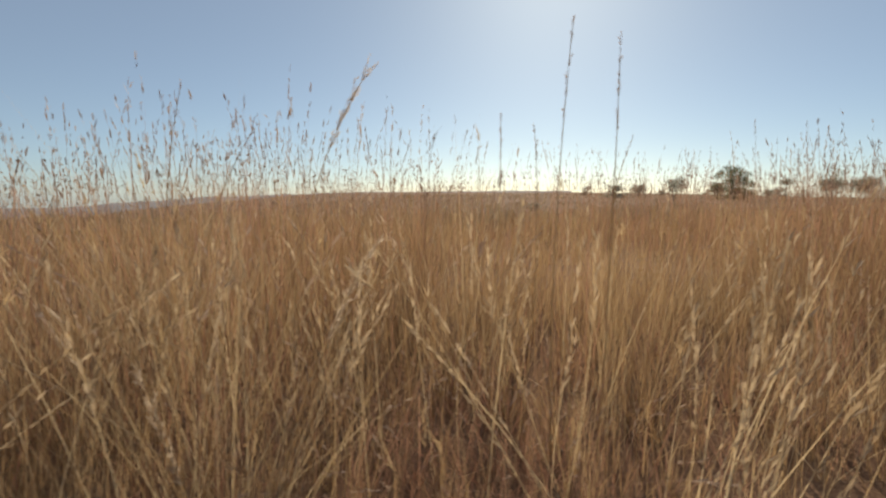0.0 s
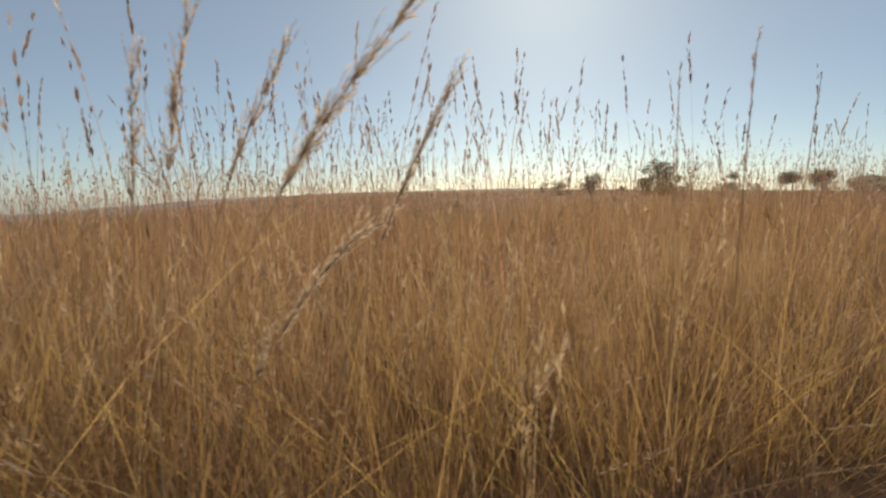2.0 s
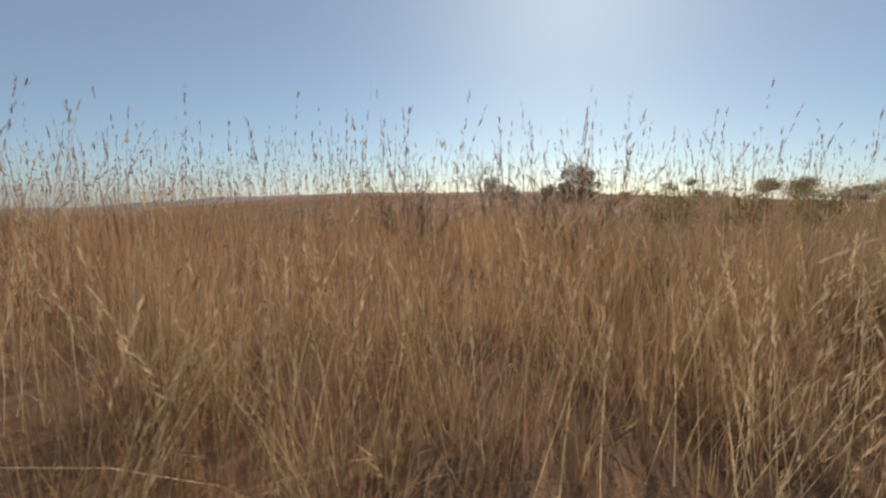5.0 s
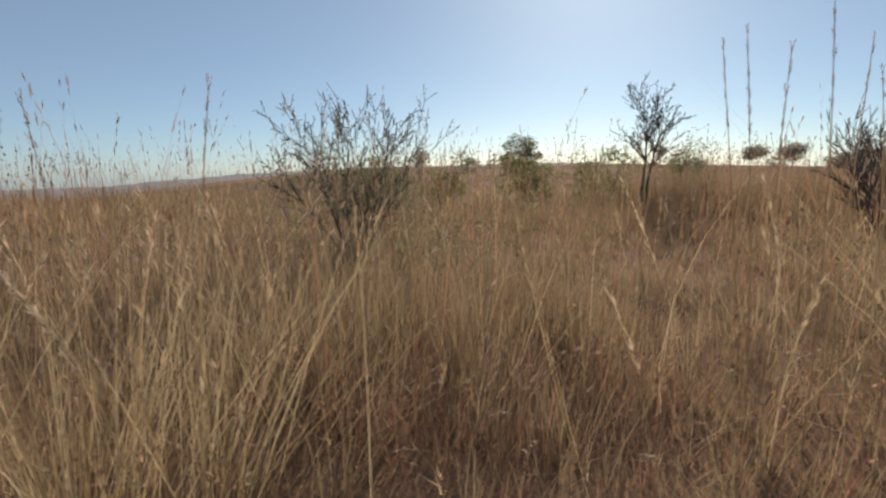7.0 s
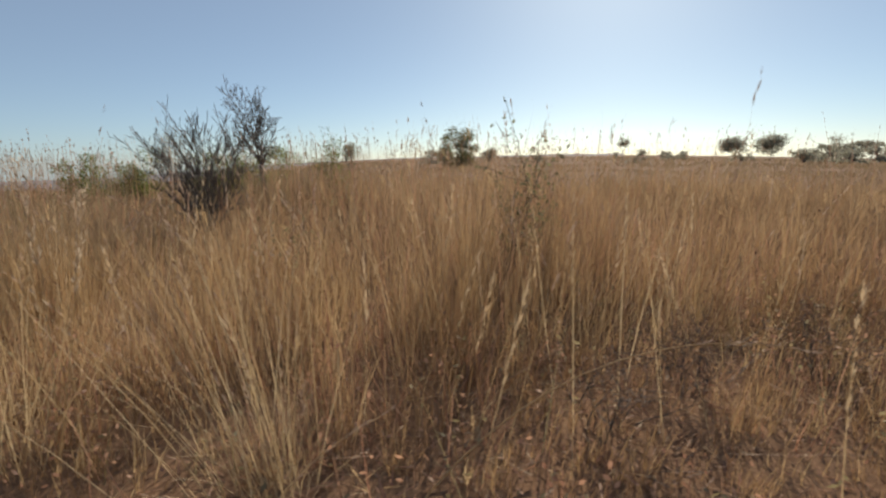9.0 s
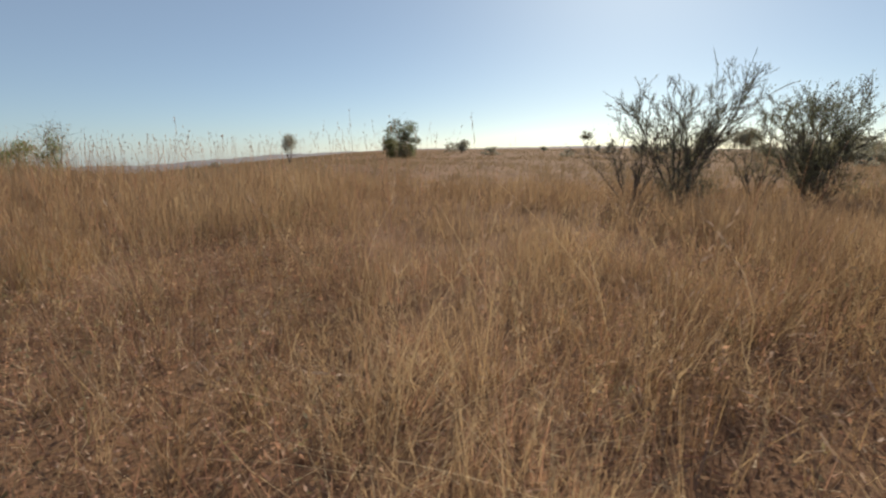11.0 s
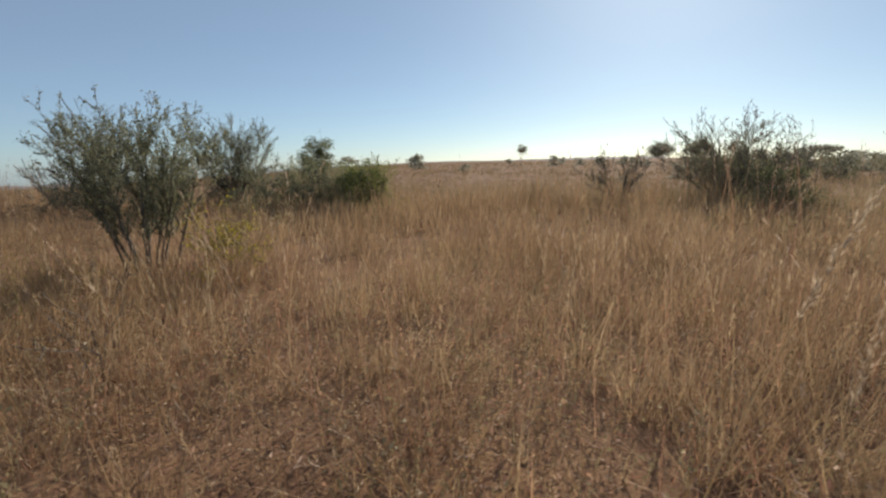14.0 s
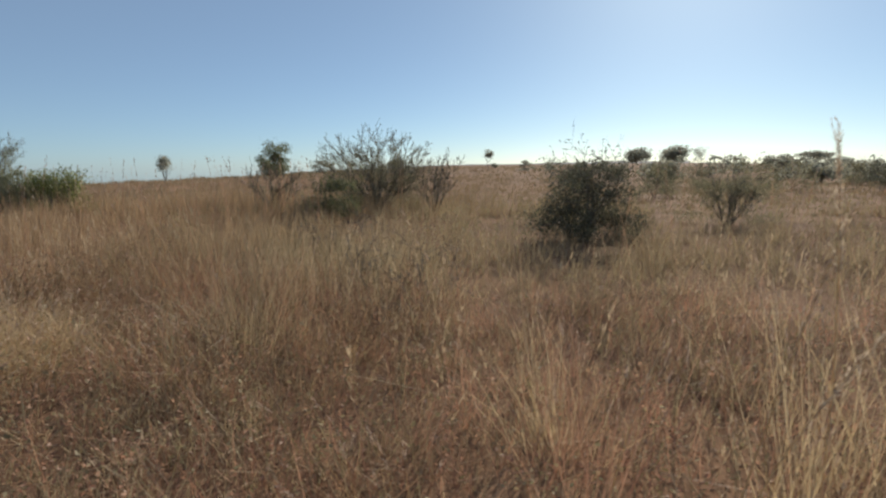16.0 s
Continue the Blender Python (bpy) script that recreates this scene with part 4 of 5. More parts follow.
shrub("small_green_herb", 22.0, 4.5, 96, "small yellow-green herb in dry grass", stems=7, height=0.34, spread=0.5, levels=1, kids=(5,), thick=0.005, leaf=LEAF_OLIVE, leaf_size=0.024, per=2, cat="herb", first=0.2)
shrub("dead_twig", 78.9, 2.05, 95, "pale dead branching twig in dry grass", stems=3, height=0.8, spread=0.55, levels=2, kids=(3, 2), thick=0.008, cat="twig", fine=0.003)
# first ten bushlets are added to darken shaded ground; last three are brush
for k, (fx, fy) in enumerate([(74.0, 2.6), (74.0, 3.1), (74.4, 3.5), (73.5, 2.9), (74.6, 2.7), (75.0, 2.0), (75.4, 2.7), (75.7, 2.1), (75.1, 3.2), (76.1, 2.6), (55.5, 5.95), (54.0, 5.4), (54.6, 5.75)]):
    shrub("dark_dry_bushlet", fx, fy, 110 + k, "knee-high dark-brown bushlet of dry twigs, filling shade and brush", stems=12, height=0.42, spread=0.6, levels=2, kids=(3, 2), thick=0.006, leaf=HERB_DARK, leaf_size=0.018, per=2, cat="bushlet", foot=0.2, group="dark bushlets", fine=0.002)


def earth_mound(x, y):
    """A termite mound: rounded lobes of clay grown together on a broad foot."""
    r = np.random.default_rng(5)
    n, m = 110, 46
    a, q = np.meshgrid(np.linspace(0, 2 * math.pi, n, endpoint=False), np.linspace(0, 1, m) ** 0.8)
    px, py = 0.66 * q * np.cos(a), 0.54 * q * np.sin(a)
    h = 0.25 * (1 - q ** 1.25)
    bump = np.zeros_like(h)
    for k in range(17):
        t, u = k * 2.4 + r.uniform(-0.3, 0.3), 0.5 * math.sqrt((k + 0.2) / 17)
        rad = r.uniform(0.12, 0.18)
        d2 = ((px - u * math.cos(t)) ** 2 + (py - u * 0.85 * math.sin(t)) ** 2) / rad ** 2
        bump = np.maximum(bump, 0.12 * np.sqrt(np.maximum(1 - d2, 0)))
    h = h + bump
    for f, w in ((9, 0.012), (23, 0.006), (51, 0.003)):
        h = h + w * np.sin(f * px + 1.3 * f * py + f) * np.sin(f * py - 0.7 * f * px)
    h = h + r.normal(0, 0.004, h.shape) * (q > 0.02)
    h = np.where(q > 0.97, -0.06, h)
    v = np.stack([px, py, h], -1).reshape(-1, 3)
    i = np.arange(n * m).reshape(m, n)
    j = np.roll(i, -1, 1)
    p, s, t, u = i[:-1].ravel(), j[:-1].ravel(), j[1:].ravel(), i[1:].ravel()
    me = tri_mesh("termite_mound", v, np.concatenate([np.stack([p, t, s], -1), np.stack([p, u, t], -1)]), None, True)
    ob = tagged(new("termite_mound", me), "ochre lumpy clay termite mound on the soil", "mound")
    me.materials.append(MOUND)
    ob.matrix_basis = pose(x, y, float(ground_z(x, y)) - 0.02)


earth_mound(56.35, 5.3)


def brush_pile(x, y, seed, wide):
    """A low heap of dead sticks."""
    shrub("brush_pile", x, y, seed, "low heap of dead brown sticks in short grass", stems=16, height=wide, spread=1.15, levels=2, kids=(5, 3), thick=0.014, crook=0.35, lift=-0.25, cat="brush", foot=0.5, fine=0.004)


brush_pile(91.3, 4.1, 61, 0.7)
brush_pile(89.6, 7.3, 62, 0.8)


# ---------------------------------------------------------------- single grass stalks beside the way


def stalk(x, y, lean, tall, bow, arch, plume, size=1.0):
    """One stalk with its seed head: an Empty at its foot; lean and height of the tip, sideways bow and arch of the stem."""
    r = np.random.default_rng(int(x * 971 + tall * 37) % 100000)
    ob = tagged(new("grass_stalk"), "tall pale grass stalk with a feathery plume" if plume else "tall dry grass stalk with a slender seed spike", "grass stalk", "tall stalks in the grass")
    ob.matrix_basis = pose(x, y, float(ground_z(x, y)) - 0.01)
    deep = r.normal(0, 0.04)

    def at(s):
        s = np.asarray(s, float)
        return np.stack([lean * s + 4 * bow * s * (1 - s), deep * s, tall * s + 4 * arch * s * (1 - s)], -1)
    pts = at(np.linspace(0, 1, 13))
    rad = np.linspace(0.0040, 0.0015, 13)
    v, f = tubes([(pts[k], pts[k + 1], rad[k], rad[k + 1]) for k in range(12)], 5)
    part("stem", tri_mesh("stem", v, f, np.full(len(v), r.uniform(0.2, 0.9))), STRAW_PALE, ob)
    length = float(np.sum(np.linalg.norm(np.diff(pts, axis=0), axis=1)))
    # heads: bunches of slender racemes at the upper nodes, bare stem between them
    nodes, bunch, spikelets = (5, round(4 * size), round(9 * size)) if plume else (6, 2, 7)
    reach = size ** 0.5 * (0.44 if plume else 0.46) / length
    p0, d0, sz = [], [], []
    for k in range(nodes):
        u = (k + r.uniform(-0.25, 0.25) * (k > 0)) / nodes
        foot = at(1 - reach * u)
        ax = at(1.0 - reach * u + 0.02) - foot
        ax /= np.linalg.norm(ax)
        for _ in range(bunch):
            side = np.cross(ax, r.normal(0, 1, 3))
            d = ax + side / np.linalg.norm(side) * r.uniform(0.05, 0.30 if plume else 0.20)
            p0.append(foot), d0.append(d / np.linalg.norm(d)), sz.append(size * (r.uniform(0.055, 0.105) if plume else r.uniform(0.03, 0.055)))
    p0, d0, sz = np.array(p0), np.array(d0), np.array(sz)
    m = len(p0)
    q = np.linspace(0, 1, spikelets)[None, :, None] * sz[:, None, None]
    p = (p0[:, None] + d0[:, None] * q).reshape(-1, 3)
    out = np.cross(np.repeat(d0, spikelets, 0), r.normal(0, 1, (m * spikelets, 3)))
    out /= np.linalg.norm(out, axis=1)[:, None]
    ln = r.uniform(0.010, 0.020, (m * spikelets, 1)) * (1.6 if plume else 1.0)
    along = (np.repeat(d0, spikelets, 0) + out * r.uniform(0.15, 0.55, (m * spikelets, 1))) * ln
    side = np.cross(along, r.normal(0, 1, (m * spikelets, 3)))
    side = side / (np.linalg.norm(side, axis=1)[:, None] + 1e-9) * ln * (0.08 if plume else 0.13)
    v, f = diamonds(p, along, side)
    v2, f2 = tubes([(a0, a0 + dd * zz, 0.0009, 0.0005) for a0, dd, zz in zip(p0, d0, sz)], 3)
    tone = np.concatenate([np.repeat(r.uniform(0.1, 1.0, m * spikelets), 4), np.full(len(v2), 0.4)])
    tagged(part("seed_head", tri_mesh("seed_head", np.concatenate([v, v2]), np.concatenate([f, f2 + len(v)]), tone), PLUME if plume else SEED, ob), kind="stuff")


stalk(-1.36, 3.16, 0.12, 1.91, -0.09, 0.01, False)
stalk(-0.42, 2.24, 0.30, 1.80, -0.16, 0.05, True)
stalk(0.75, 2.13, 0.04, 2.00, -0.03, 0.00, False)
stalk(0.97, 2.10, 0.05, 1.93, 0.01, -0.00, False)
stalk(-1.03, 2.71, 0.29, 1.60, -0.14, 0.05, False)
stalk(-0.46, 1.74, 0.38, 1.07, -0.05, 0.02, True)
stalk(-0.59, 1.58, -0.19, 0.67, -0.01, -0.00, True)
stalk(0.56, 2.75, 0.07, 1.70, 0.02, -0.00, False)
stalk(0.70, 2.53, 0.06, 1.61, 0.05, 0.00, False)
stalk(2.01, 4.00, 0.03, 1.69, -0.15, 0.02, False)
stalk(5.06, 2.96, -0.12, 1.90, 0.04, 0.00, False)
stalk(5.37, 2.62, -0.12, 1.83, 0.10, 0.02, False)
stalk(5.14, 2.73, 0.09, 1.67, 0.03, -0.00, False)
stalk(6.03, 2.24, -0.11, 1.77, 0.05, 0.01, True)
stalk(6.00, 2.52, 0.24, 1.74, 0.05, -0.00, False)
stalk(6.46, 2.08, -0.06, 1.68, 0.22, 0.06, True)
stalk(6.32, 2.17, 0.37, 1.76, -0.03, 0.01, True)
stalk(7.26, 2.79, -0.03, 1.78, 0.07, 0.01, False)
stalk(7.46, 1.77, -0.08, 1.66, 0.07, 0.01, True)
stalk(5.51, 2.04, 0.97, 0.78, -0.02, 0.03, True, 1.8)
stalk(7.11, 1.89, 0.42, 0.94, -0.04, 0.02, True)
stalk(8.93, 2.28, 0.82, 1.23, -0.14, 0.11, True)
stalk(8.87, 2.29, 0.76, 1.74, -0.20, 0.10, True)
stalk(9.09, 2.24, 1.01, 1.63, -0.10, 0.07, True)
stalk(8.92, 2.50, 0.16, 1.39, 0.02, -0.00, True)
stalk(9.43, 2.75, 0.02, 1.95, 0.00, -0.00, False)
stalk(7.90, 3.23, 0.03, 1.78, 0.02, 0.00, False)
stalk(8.14, 3.38, 0.35, 1.94, -0.08, 0.02, False)
stalk(10.18, 3.17, -0.16, 2.04, 0.10, 0.01, False)
stalk(10.61, 2.31, 0.03, 1.81, -0.06, 0.00, True)
stalk(10.67, 3.31, -0.08, 2.21, 0.03, 0.00, False)
stalk(8.14, 2.34, 0.94, 0.69, -0.10, 0.20, True)
stalk(9.44, 2.29, 0.91, 0.56, -0.07, 0.26, False)
stalk(8.31, 2.79, -0.26, 1.19, 0.07, 0.02, True)
stalk(8.36, 2.78, -0.12, 1.18, 0.00, 0.00, False)
stalk(11.76, 2.54, 0.65, 1.63, -0.13, 0.07, True, 1.8)
stalk(11.69, 2.89, 0.15, 1.74, -0.06, 0.01, True, 1.4)
stalk(11.74, 2.97, 0.33, 1.69, -0.13, 0.04, True, 1.4)
stalk(11.41, 3.22, 0.15, 1.68, -0.00, 0.00, True, 1.4)
stalk(13.56, 2.89, -0.01, 1.76, -0.02, 0.00, False)
stalk(13.60, 3.28, 0.00, 1.79, -0.01, 0.00, False)
stalk(12.17, 2.81, 0.38, 1.54, -0.10, 0.04, True, 1.4)
stalk(11.80, 2.77, 0.47, 1.14, -0.09, 0.05, True, 1.4)
stalk(15.92, 3.32, 0.22, 1.80, -0.18, 0.05, False)
stalk(16.36, 3.30, -0.14, 1.65, 0.01, 0.00, False)
stalk(15.66, 3.76, 0.02, 1.92, 0.03, 0.00, False)
stalk(16.68, 3.45, 0.06, 1.86, 0.02, -0.00, False)
stalk(15.18, 3.58, 0.44, 1.64, -0.20, 0.11, True)
stalk(14.67, 3.87, 0.09, 1.89, -0.03, 0.00, False)
stalk(15.65, 3.15, 0.38, 1.09, -0.08, 0.04, True)
stalk(16.02, 3.11, 0.32, 1.10, -0.10, 0.04, False)
stalk(19.71, 3.84, -0.19, 1.85, 0.07, 0.01, False)
stalk(17.56, 4.22, 0.47, 1.76, -0.10, 0.04, False)
stalk(18.41, 3.68, -0.29, 1.24, 0.14, 0.07, True)
stalk(17.64, 3.74, 0.01, 1.30, 0.02, 0.00, True)
stalk(22.02, 4.06, -0.02, 1.31, 0.00, 0.00, True)
stalk(22.24, 4.05, -0.10, 1.33, 0.05, 0.01, True)
stalk(22.55, 5.42, 0.02, 2.17, -0.08, 0.00, False)
stalk(20.91, 3.95, 0.40, 0.73, -0.00, 0.00, True)
stalk(21.50, 4.12, -0.13, 1.16, 0.11, 0.03, True)
stalk(22.90, 4.09, -0.11, 1.11, 0.03, 0.00, False)
stalk(24.31, 4.46, 0.04, 1.69, -0.05, 0.00, True)
stalk(23.66, 4.53, -0.38, 1.49, 0.24, 0.14, True)
stalk(25.81, 4.23, -0.07, 1.77, 0.06, 0.01, False)
stalk(25.77, 4.23, 0.06, 1.65, -0.01, 0.00, True)
stalk(24.92, 4.37, 0.51, 1.39, -0.03, 0.01, True)
stalk(24.89, 4.60, 0.12, 1.65, 0.14, 0.01, False)
stalk(38.68, 5.58, 0.04, 1.62, 0.03, 0.00, False)
stalk(39.23, 5.36, -0.11, 1.69, -0.20, 0.03, True)
stalk(38.70, 5.57, 0.30, 1.34, -0.05, 0.02, True)
stalk(39.31, 5.44, 0.59, 1.47, -0.12, 0.07, True)
stalk(37.90, 5.61, -0.14, 1.35, 0.00, 0.00, True)
stalk(40.56, 5.70, 0.00, 1.50, 0.05, 0.00, False)
stalk(39.32, 5.45, 0.22, 1.15, -0.04, 0.01, False)
stalk(41.13, 5.48, 0.12, 1.54, -0.03, 0.00, False)
stalk(40.95, 5.39, -0.28, 0.97, 0.09, 0.04, True)
stalk(41.00, 5.49, -0.11, 0.89, 0.03, 0.01, False)
stalk(43.32, 5.92, -0.14, 1.80, 0.02, 0.00, False)
stalk(43.59, 5.92, -0.12, 1.91, 0.03, 0.00, False)
stalk(43.39, 5.92, -0.03, 1.73, -0.02, -0.00, False)
stalk(43.56, 6.32, -0.24, 1.82, 0.01, 0.00, False)
stalk(43.86, 5.87, 0.06, 1.79, 0.01, -0.00, True)
stalk(43.81, 5.88, -0.02, 1.81, 0.01, 0.00, False)
stalk(43.95, 6.27, 0.05, 1.84, 0.00, -0.00, False)
stalk(44.65, 6.26, -0.05, 1.86, 0.00, 0.00, False)
stalk(44.37, 6.47, -0.10, 1.74, 0.04, 0.00, False)
stalk(46.97, 5.17, -0.47, 1.17, -0.01, -0.00, False)
stalk(48.46, 6.05, -0.01, 1.94, 0.07, 0.00, False)
stalk(47.54, 5.06, 0.41, 0.45, -0.06, 0.09, True)
stalk(48.68, 5.25, 0.07, 0.69, 0.03, -0.00, True)
stalk(48.97, 6.25, -0.14, 1.72, 0.03, 0.00, False)
stalk(49.67, 4.73, 0.44, 0.73, -0.08, 0.07, False)
stalk(49.37, 4.73, 1.02, 0.50, -0.04, 0.11, False)
stalk(50.37, 4.93, 0.23, 0.88, -0.05, 0.02, False)
stalk(50.40, 4.93, 0.59, 1.16, -0.03, 0.02, True)
stalk(50.40, 4.93, 0.75, 1.12, -0.08, 0.06, True)
stalk(51.42, 5.13, 0.05, 1.28, 0.05, -0.00, True)
stalk(51.51, 5.03, 0.27, 1.16, 0.01, -0.00, True)
stalk(49.66, 5.03, -0.53, 1.11, -0.11, -0.04, False)
stalk(53.05, 4.65, 1.36, 0.63, -0.06, 0.25, False)
stalk(52.54, 4.55, 0.47, 0.51, -0.04, 0.04, False)
stalk(77.88, 1.52, 0.03, 1.03, 0.14, 0.01, False)
stalk(78.19, 1.53, -0.53, 0.75, 0.06, 0.05, False)
stalk(78.69, 1.59, -0.69, 0.60, 0.02, 0.03, False)
stalk(78.80, 1.60, -0.44, 0.91, 0.01, 0.01, False)
stalk(75.15, 1.77, -0.61, 0.74, 0.05, 0.04, False)
stalk(76.34, 1.87, -0.29, 0.42, -0.01, -0.01, False)
stalk(82.00, 0.95, 0.46, 1.25, -0.03, 0.01, True)
stalk(82.42, 0.98, 0.19, 0.99, -0.00, 0.00, True)
stalk(82.06, 1.15, 0.24, 1.02, 0.01, -0.00, False)
stalk(84.71, 0.80, -0.07, 1.61, 0.00, 0.00, False)
stalk(85.41, 0.87, -0.13, 1.65, 0.04, 0.01, True)
stalk(84.86, 0.74, 0.35, 1.19, -0.00, 0.00, False)
stalk(84.42, 0.78, 0.08, 1.43, -0.04, 0.00, False)
stalk(84.59, 0.80, 0.20, 1.41, 0.01, -0.00, False)
stalk(85.86, 0.47, 0.12, 1.91, 0.01, -0.00, False)
stalk(85.90, 0.47, 0.10, 1.68, 0.01, -0.00, False)
stalk(85.68, 0.65, 0.10, 1.62, 0.02, -0.00, False)
stalk(85.46, 0.62, 0.05, 1.76, 0.00, -0.00, False)
stalk(86.62, 0.50, 0.74, 1.42, -0.09, 0.06, True)
stalk(86.75, 0.52, 0.66, 1.11, -0.10, 0.08, True)
stalk(85.77, 0.33, -0.47, 1.17, 0.08, 0.04, False)
stalk(90.13, 0.39, 0.29, 1.68, 0.00, 0.00, False, 1.5)
stalk(90.19, 0.40, 0.32, 1.64, 0.00, 0.00, False, 1.5)
stalk(89.99, 0.21, 0.80, 0.93, -0.07, 0.07, True)
stalk(90.17, 0.24, 0.65, 0.72, -0.05, 0.05, False)
stalk(93.55, 0.45, 0.29, 1.42, -0.02, 0.00, False)
stalk(93.50, 0.36, 0.45, 1.08, -0.06, 0.03, True)
stalk(93.81, 0.37, -0.06, 1.61, 0.04, 0.00, True)
stalk(93.10, 0.39, 0.21, 1.02, -0.04, 0.01, False)


def tussock(x, y, tall, seed, wide=0.17, blades=80, mat=STRAW_PALE, label="pale fanned tussock of long dry grass"):
    """A clump of long pale stalks that fan out from one root, some with seed heads."""
    r = np.random.default_rng(seed)
    ob = tagged(new("grass_tussock"), label, "grass tussock", "tussocks beside the way")
    ob.matrix_basis = pose(x, y, float(ground_z(x, y)) - 0.01)
    n = blades
    base = np.concatenate([r.normal(0, 0.11, (n, 2)), np.zeros((n, 1))], 1)
    h = tall * r.uniform(0.45, 1.1, n)
    rise = np.concatenate([(r.normal(0, wide, (n, 2)) + base[:, :2] * 1.5 + r.normal(0, 0.16, 2)) * h[:, None], h[:, None]], 1)
    bend = np.concatenate([rise[:, :2] * r.uniform(0, 0.6, (n, 1)), -np.linalg.norm(rise[:, :2], axis=1)[:, None] * r.uniform(0.1, 0.4, (n, 1))], 1)
    v, f, _ = ribbons(base, rise, bend, 0.0045 * r.uniform(0.6, 1.3, n), 4, r.uniform(0, math.pi, n))
    tagged(part("blade_fan", tri_mesh("blade_fan", v, f, np.repeat(r.uniform(0, 0.9, n), 9)), mat, ob), kind="stuff")
    k, m = n // 4, 10
    s = 1 - r.uniform(0, 0.22, (k, m))
    p = base[:k, None] + rise[:k, None] * s[..., None] + bend[:k, None] * (s ** 2)[..., None]
    ax = rise[:k] + 1.8 * bend[:k]
    ax = (ax / np.linalg.norm(ax, axis=1)[:, None])[:, None] + r.normal(0, 0.18, (k, m, 3))
    along = (ax * r.uniform(0.015, 0.04, (k, m, 1))).reshape(-1, 3)
    side = np.cross(along, r.normal(0, 1, (k * m, 3)))
    side = side / (np.linalg.norm(side, axis=1)[:, None] + 1e-9) * 0.0028
    v, f = diamonds(p.reshape(-1, 3), along, side)
    tagged(part("seed_plume", tri_mesh("seed_plume", v, f, np.repeat(r.uniform(0.3, 1, k * m), 4)), SEED, ob), kind="stuff")


tussock(-0.6, 1.7, 1.15, 300)
tussock(7.5, 2.1, 1.15, 301)
tussock(8.5, 2.8, 1.15, 302)
tussock(10.4, 2.6, 1.15, 303)
tussock(15.2, 3.5, 1.15, 304)
tussock(16.3, 3.4, 1.15, 305)
tussock(23.1, 4.2, 1.15, 306)
tussock(25.0, 4.6, 1.15, 307)
tussock(38.3, 5.6, 1.15, 308)
tussock(40.1, 5.5, 1.15, 309)
tussock(40.8, 5.6, 1.15, 310)
tussock(44.3, 5.8, 1.15, 311)
tussock(48.3, 5.5, 1.15, 312)
tussock(51.3, 5.1, 1.15, 313)
tussock(52.5, 4.9, 1.15, 314)
tussock(66.0, 2.6, 0.60, 315)
tussock(77.6, 1.5, 0.60, 316)
tussock(85.2, 1.0, 0.95, 317)
tussock(82.7, 0.7, 0.95, 318)
tussock(85.7, 0.6, 0.95, 319)
tussock(93.9, 0.6, 0.95, 320)
tussock(93.0, 1.2, 0.95, 321)
tussock(88.7, 1.9, 0.60, 340, 0.7, 380)
tussock(88.2, 2.4, 0.55, 341, 0.7, 300)
for k, (tx, ty) in enumerate([(88.9, 1.45), (89.2, 1.75), (88.4, 1.75), (88.95, 2.2), (89.3, 1.2)]):
    tussock(tx, ty, 0.5, 670 + k, 0.75, 260)
for k, (tx, ty) in enumerate([(71.2, 2.2), (71.6, 1.75), (70.9, 1.9), (71.9, 1.5)]):
    tussock(tx, ty, 0.34, 680 + k, 0.6, 120, STRAW_GOLD, "low golden tussock of dry grass on the soil")
for k, (tx, ty) in enumerate([(55.75, 4.75), (56.2, 4.62), (56.75, 4.68), (57.05, 5.0), (55.6, 5.2)]):
    tussock(tx, ty, 0.34, 690 + k, 0.4, 70, STRAW_RED, "low reddish-brown tussock of dry grass")
tussock(44.45, 5.75, 1.75, 350, 0.10, 46)
tussock(44.8, 5.65, 1.6, 351, 0.12, 36)

stalk(25.2, 4.40, -1.95, 0.97, 0.00, 0.12, True)
stalk(24.9, 4.42, -1.25, 0.66, 0.00, 0.20, True)
stalk(5.45, 2.06, 1.02, 0.66, -0.02, 0.03, True, 1.8)
stalk(5.60, 2.00, 0.95, 0.90, -0.02, 0.03, True)
for k in range(7):                                    # sheaf leaning over to one side
    stalk(7.25 + 0.06 * k, 2.33 + 0.05 * (k % 3), 0.70 - 0.04 * k, 0.70 + 0.07 * ((k * 3) % 5), -0.05, 0.04, True, 1.1)
for k in range(4):
    stalk(5.52 + 0.07 * k, 2.42 + 0.04 * (k % 3), -0.45 + 0.07 * k, 0.62 + 0.07 * ((k * 3) % 4), 0.05, 0.05, True, 1.0)
for k, (tx, ty, th, tw) in enumerate([(4.9, 2.2, 0.85, 0.25), (5.2, 1.95, 0.8, 0.28), (4.5, 2.3, 0.9, 0.25), (2.5, 2.1, 0.9, 0.28), (2.9, 1.9, 0.95, 0.28), (3.3, 2.1, 0.95, 0.28), (3.7, 1.95, 0.9, 0.28), (7.3, 2.0, 1.1, 0.2), (7.7, 2.2, 1.15, 0.2), (23.4, 4.5, 1.15, 0.2), (23.9, 4.4, 1.1, 0.2), (24.6, 4.7, 1.1, 0.15), (25.9, 4.5, 1.2, 0.2), (40.4, 5.6, 1.3, 0.14), (40.7, 5.5, 1.25, 0.14), (41.1, 5.7, 1.3, 0.14), (38.3, 5.5, 1.35, 0.12), (39.0, 5.7, 1.3, 0.12), (39.7, 5.6, 1.3, 0.14)]):
    tussock(tx, ty, th, 360 + k, tw, 70)
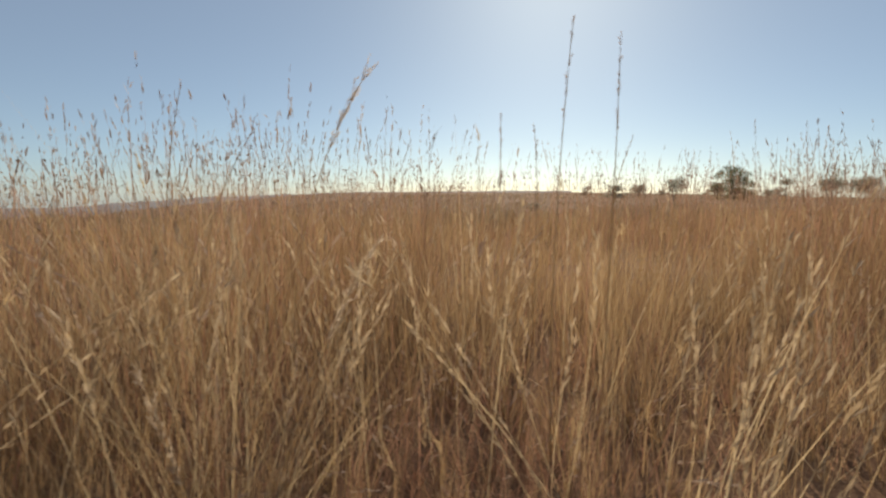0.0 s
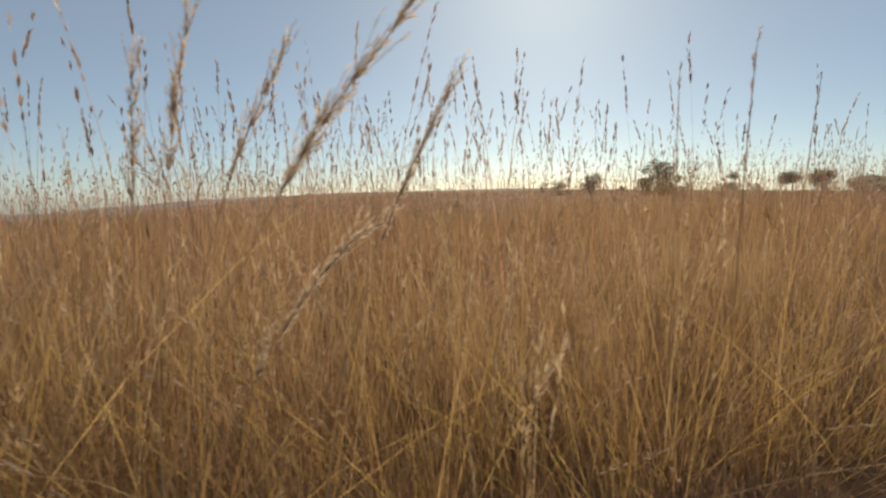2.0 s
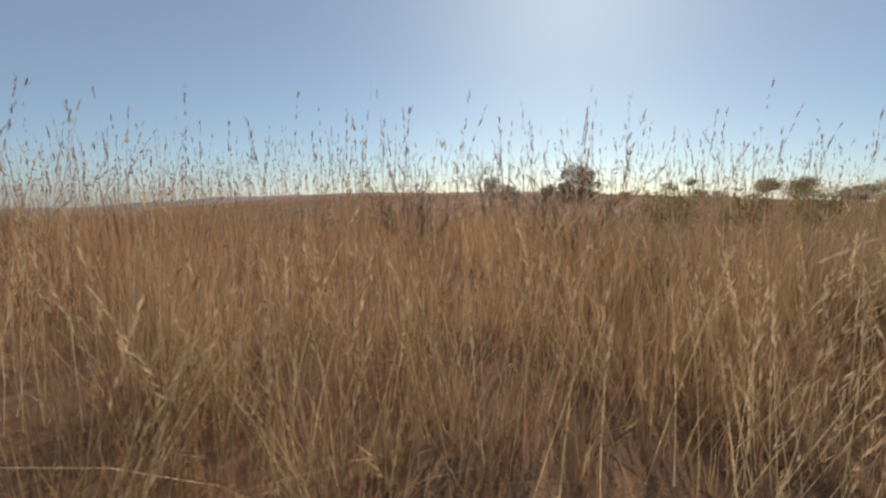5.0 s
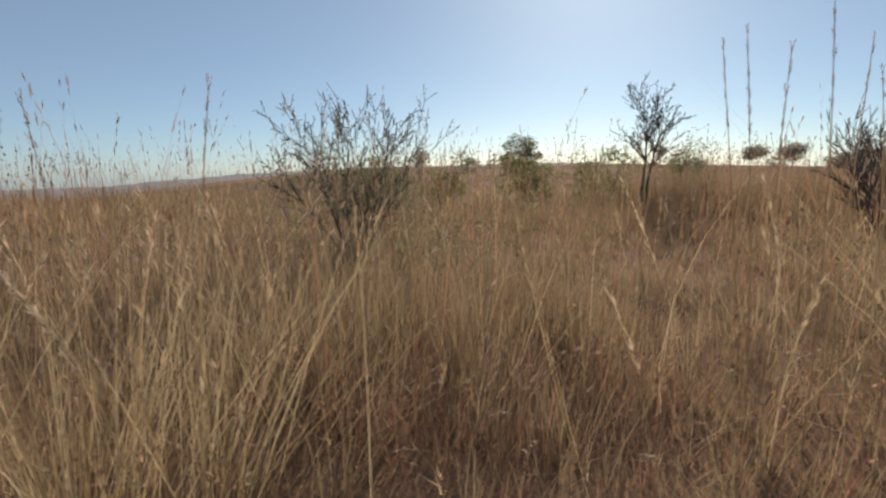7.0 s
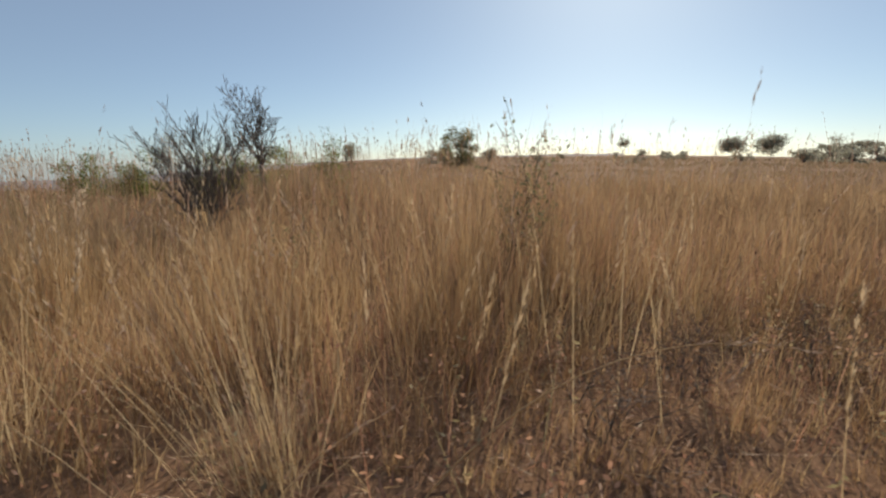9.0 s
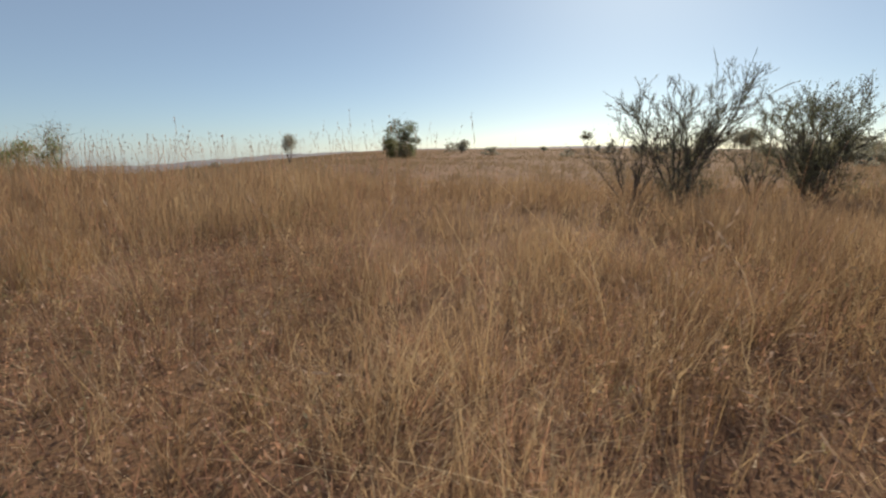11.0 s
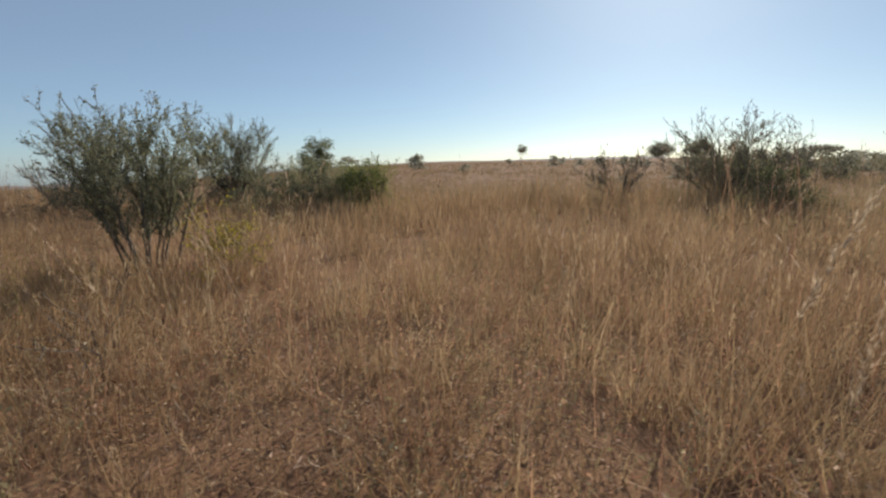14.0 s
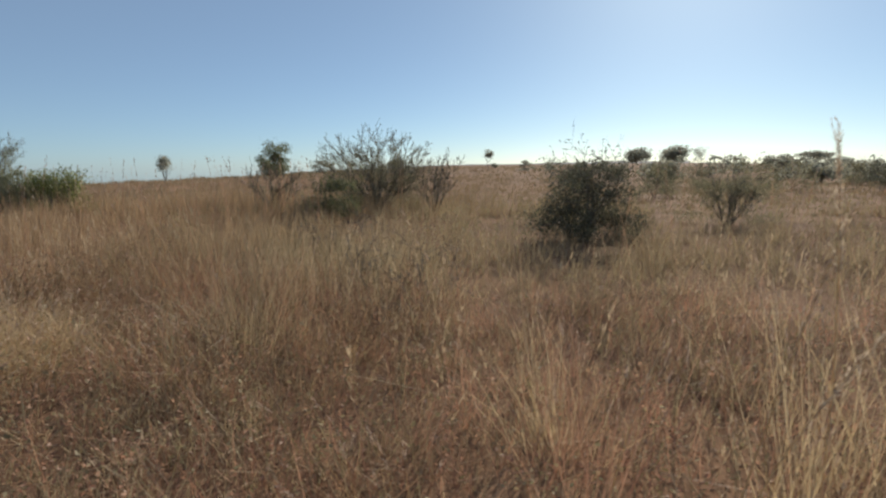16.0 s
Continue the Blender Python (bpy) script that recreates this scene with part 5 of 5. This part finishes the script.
for k in range(16):
    tx, ty = 10.2 + 0.3 * k, 2.75 + 0.55 * ((k * 7) % 5) / 5 + 0.03 * k
    tussock(tx, ty, 1.15 + 0.4 * ((k * 3) % 7) / 7, 620 + k, 0.2, 70, STRAW_GOLD, "golden tussock of tall dry grass")
for k, (tx, ty, th) in enumerate([(94.1, 0.7, 1.25), (94.5, 0.95, 1.3), (94.9, 1.2, 1.2), (94.3, 1.3, 1.1)]):
    tussock(tx, ty, th, 640 + k, 0.16, 40)
for k, (tx, ty, th) in enumerate([(84.9, 0.9, 1.3), (85.2, 1.1, 1.35), (85.5, 0.85, 1.3), (84.6, 1.2, 1.25), (84.2, 1.1, 1.2), (86.6, 0.8, 1.3), (86.9, 0.95, 1.3), (87.2, 1.1, 1.2)]):
    tussock(tx, ty, th, 650 + k, 0.17, 66)
tussock(93.2, 0.9, 0.95, 645, 0.14, 60, STRAW_RED, "reddish-brown tussock of dry grass")
tussock(4.2, 2.3, 1.0, 345)
tussock(4.7, 1.9, 0.9, 346)
tussock(5.1, 2.6, 1.0, 347)
tussock(85.6, 1.0, 1.5, 348, 0.10, 70)
tussock(85.0, 1.4, 1.2, 349, 0.14, 70, STRAW, "golden tussock of dry grass on the soil")

# reddish tussocks near the way
for k, (tx, ty) in enumerate([(-0.1, 1.9), (0.2, 1.8), (0.5, 2.0), (0.7, 1.8), (0.5, 2.6), (41.5, 6.2), (42.0, 6.0), (42.5, 6.0), (43.0, 6.3), (87.4, 1.2), (88.1, 1.5), (39.2, 6.2), (38.4, 6.3)]):
    tussock(tx, ty, 0.62, 600 + k, 0.4, 70, STRAW_RED, "low reddish-brown tussock of dry grass")

# golden tussocks in the tall grass
r61 = np.random.default_rng(61)
for k in range(72):
    tx = -3 + 62 * (k + r61.uniform(0, 1)) / 72
    ty = float(track_y(tx)) + 1.5 + 2.4 * r61.uniform(0, 1) ** 1.3
    tall = float(height_at(tx, ty)) * r61.uniform(1.05, 1.3)
    if k % 2:
        tussock(tx, ty, tall, 500 + k, r61.uniform(0.12, 0.24), 60, STRAW, "golden tussock of tall dry grass")
    else:
        tussock(tx, ty, tall, 500 + k, r61.uniform(0.15, 0.3), 60)

# small tussocks that stand out of the short grass
r62 = np.random.default_rng(62)
for k in range(54):
    tx = 61 + 41 * (k + r62.uniform(0, 1)) / 54
    ty = float(track_y(tx)) + 1.3 + 3.4 * r62.uniform(0, 1) ** 1.3
    big = float(height_at(tx, ty)) * r62.uniform(1.0, 1.5)
    if k % 3:
        tussock(tx, ty, big, 400 + k, r62.uniform(0.15, 0.35), 60, STRAW, "golden tussock of dry grass on the soil")
    else:
        tussock(tx, ty, big, 400 + k, r62.uniform(0.2, 0.4), 60)
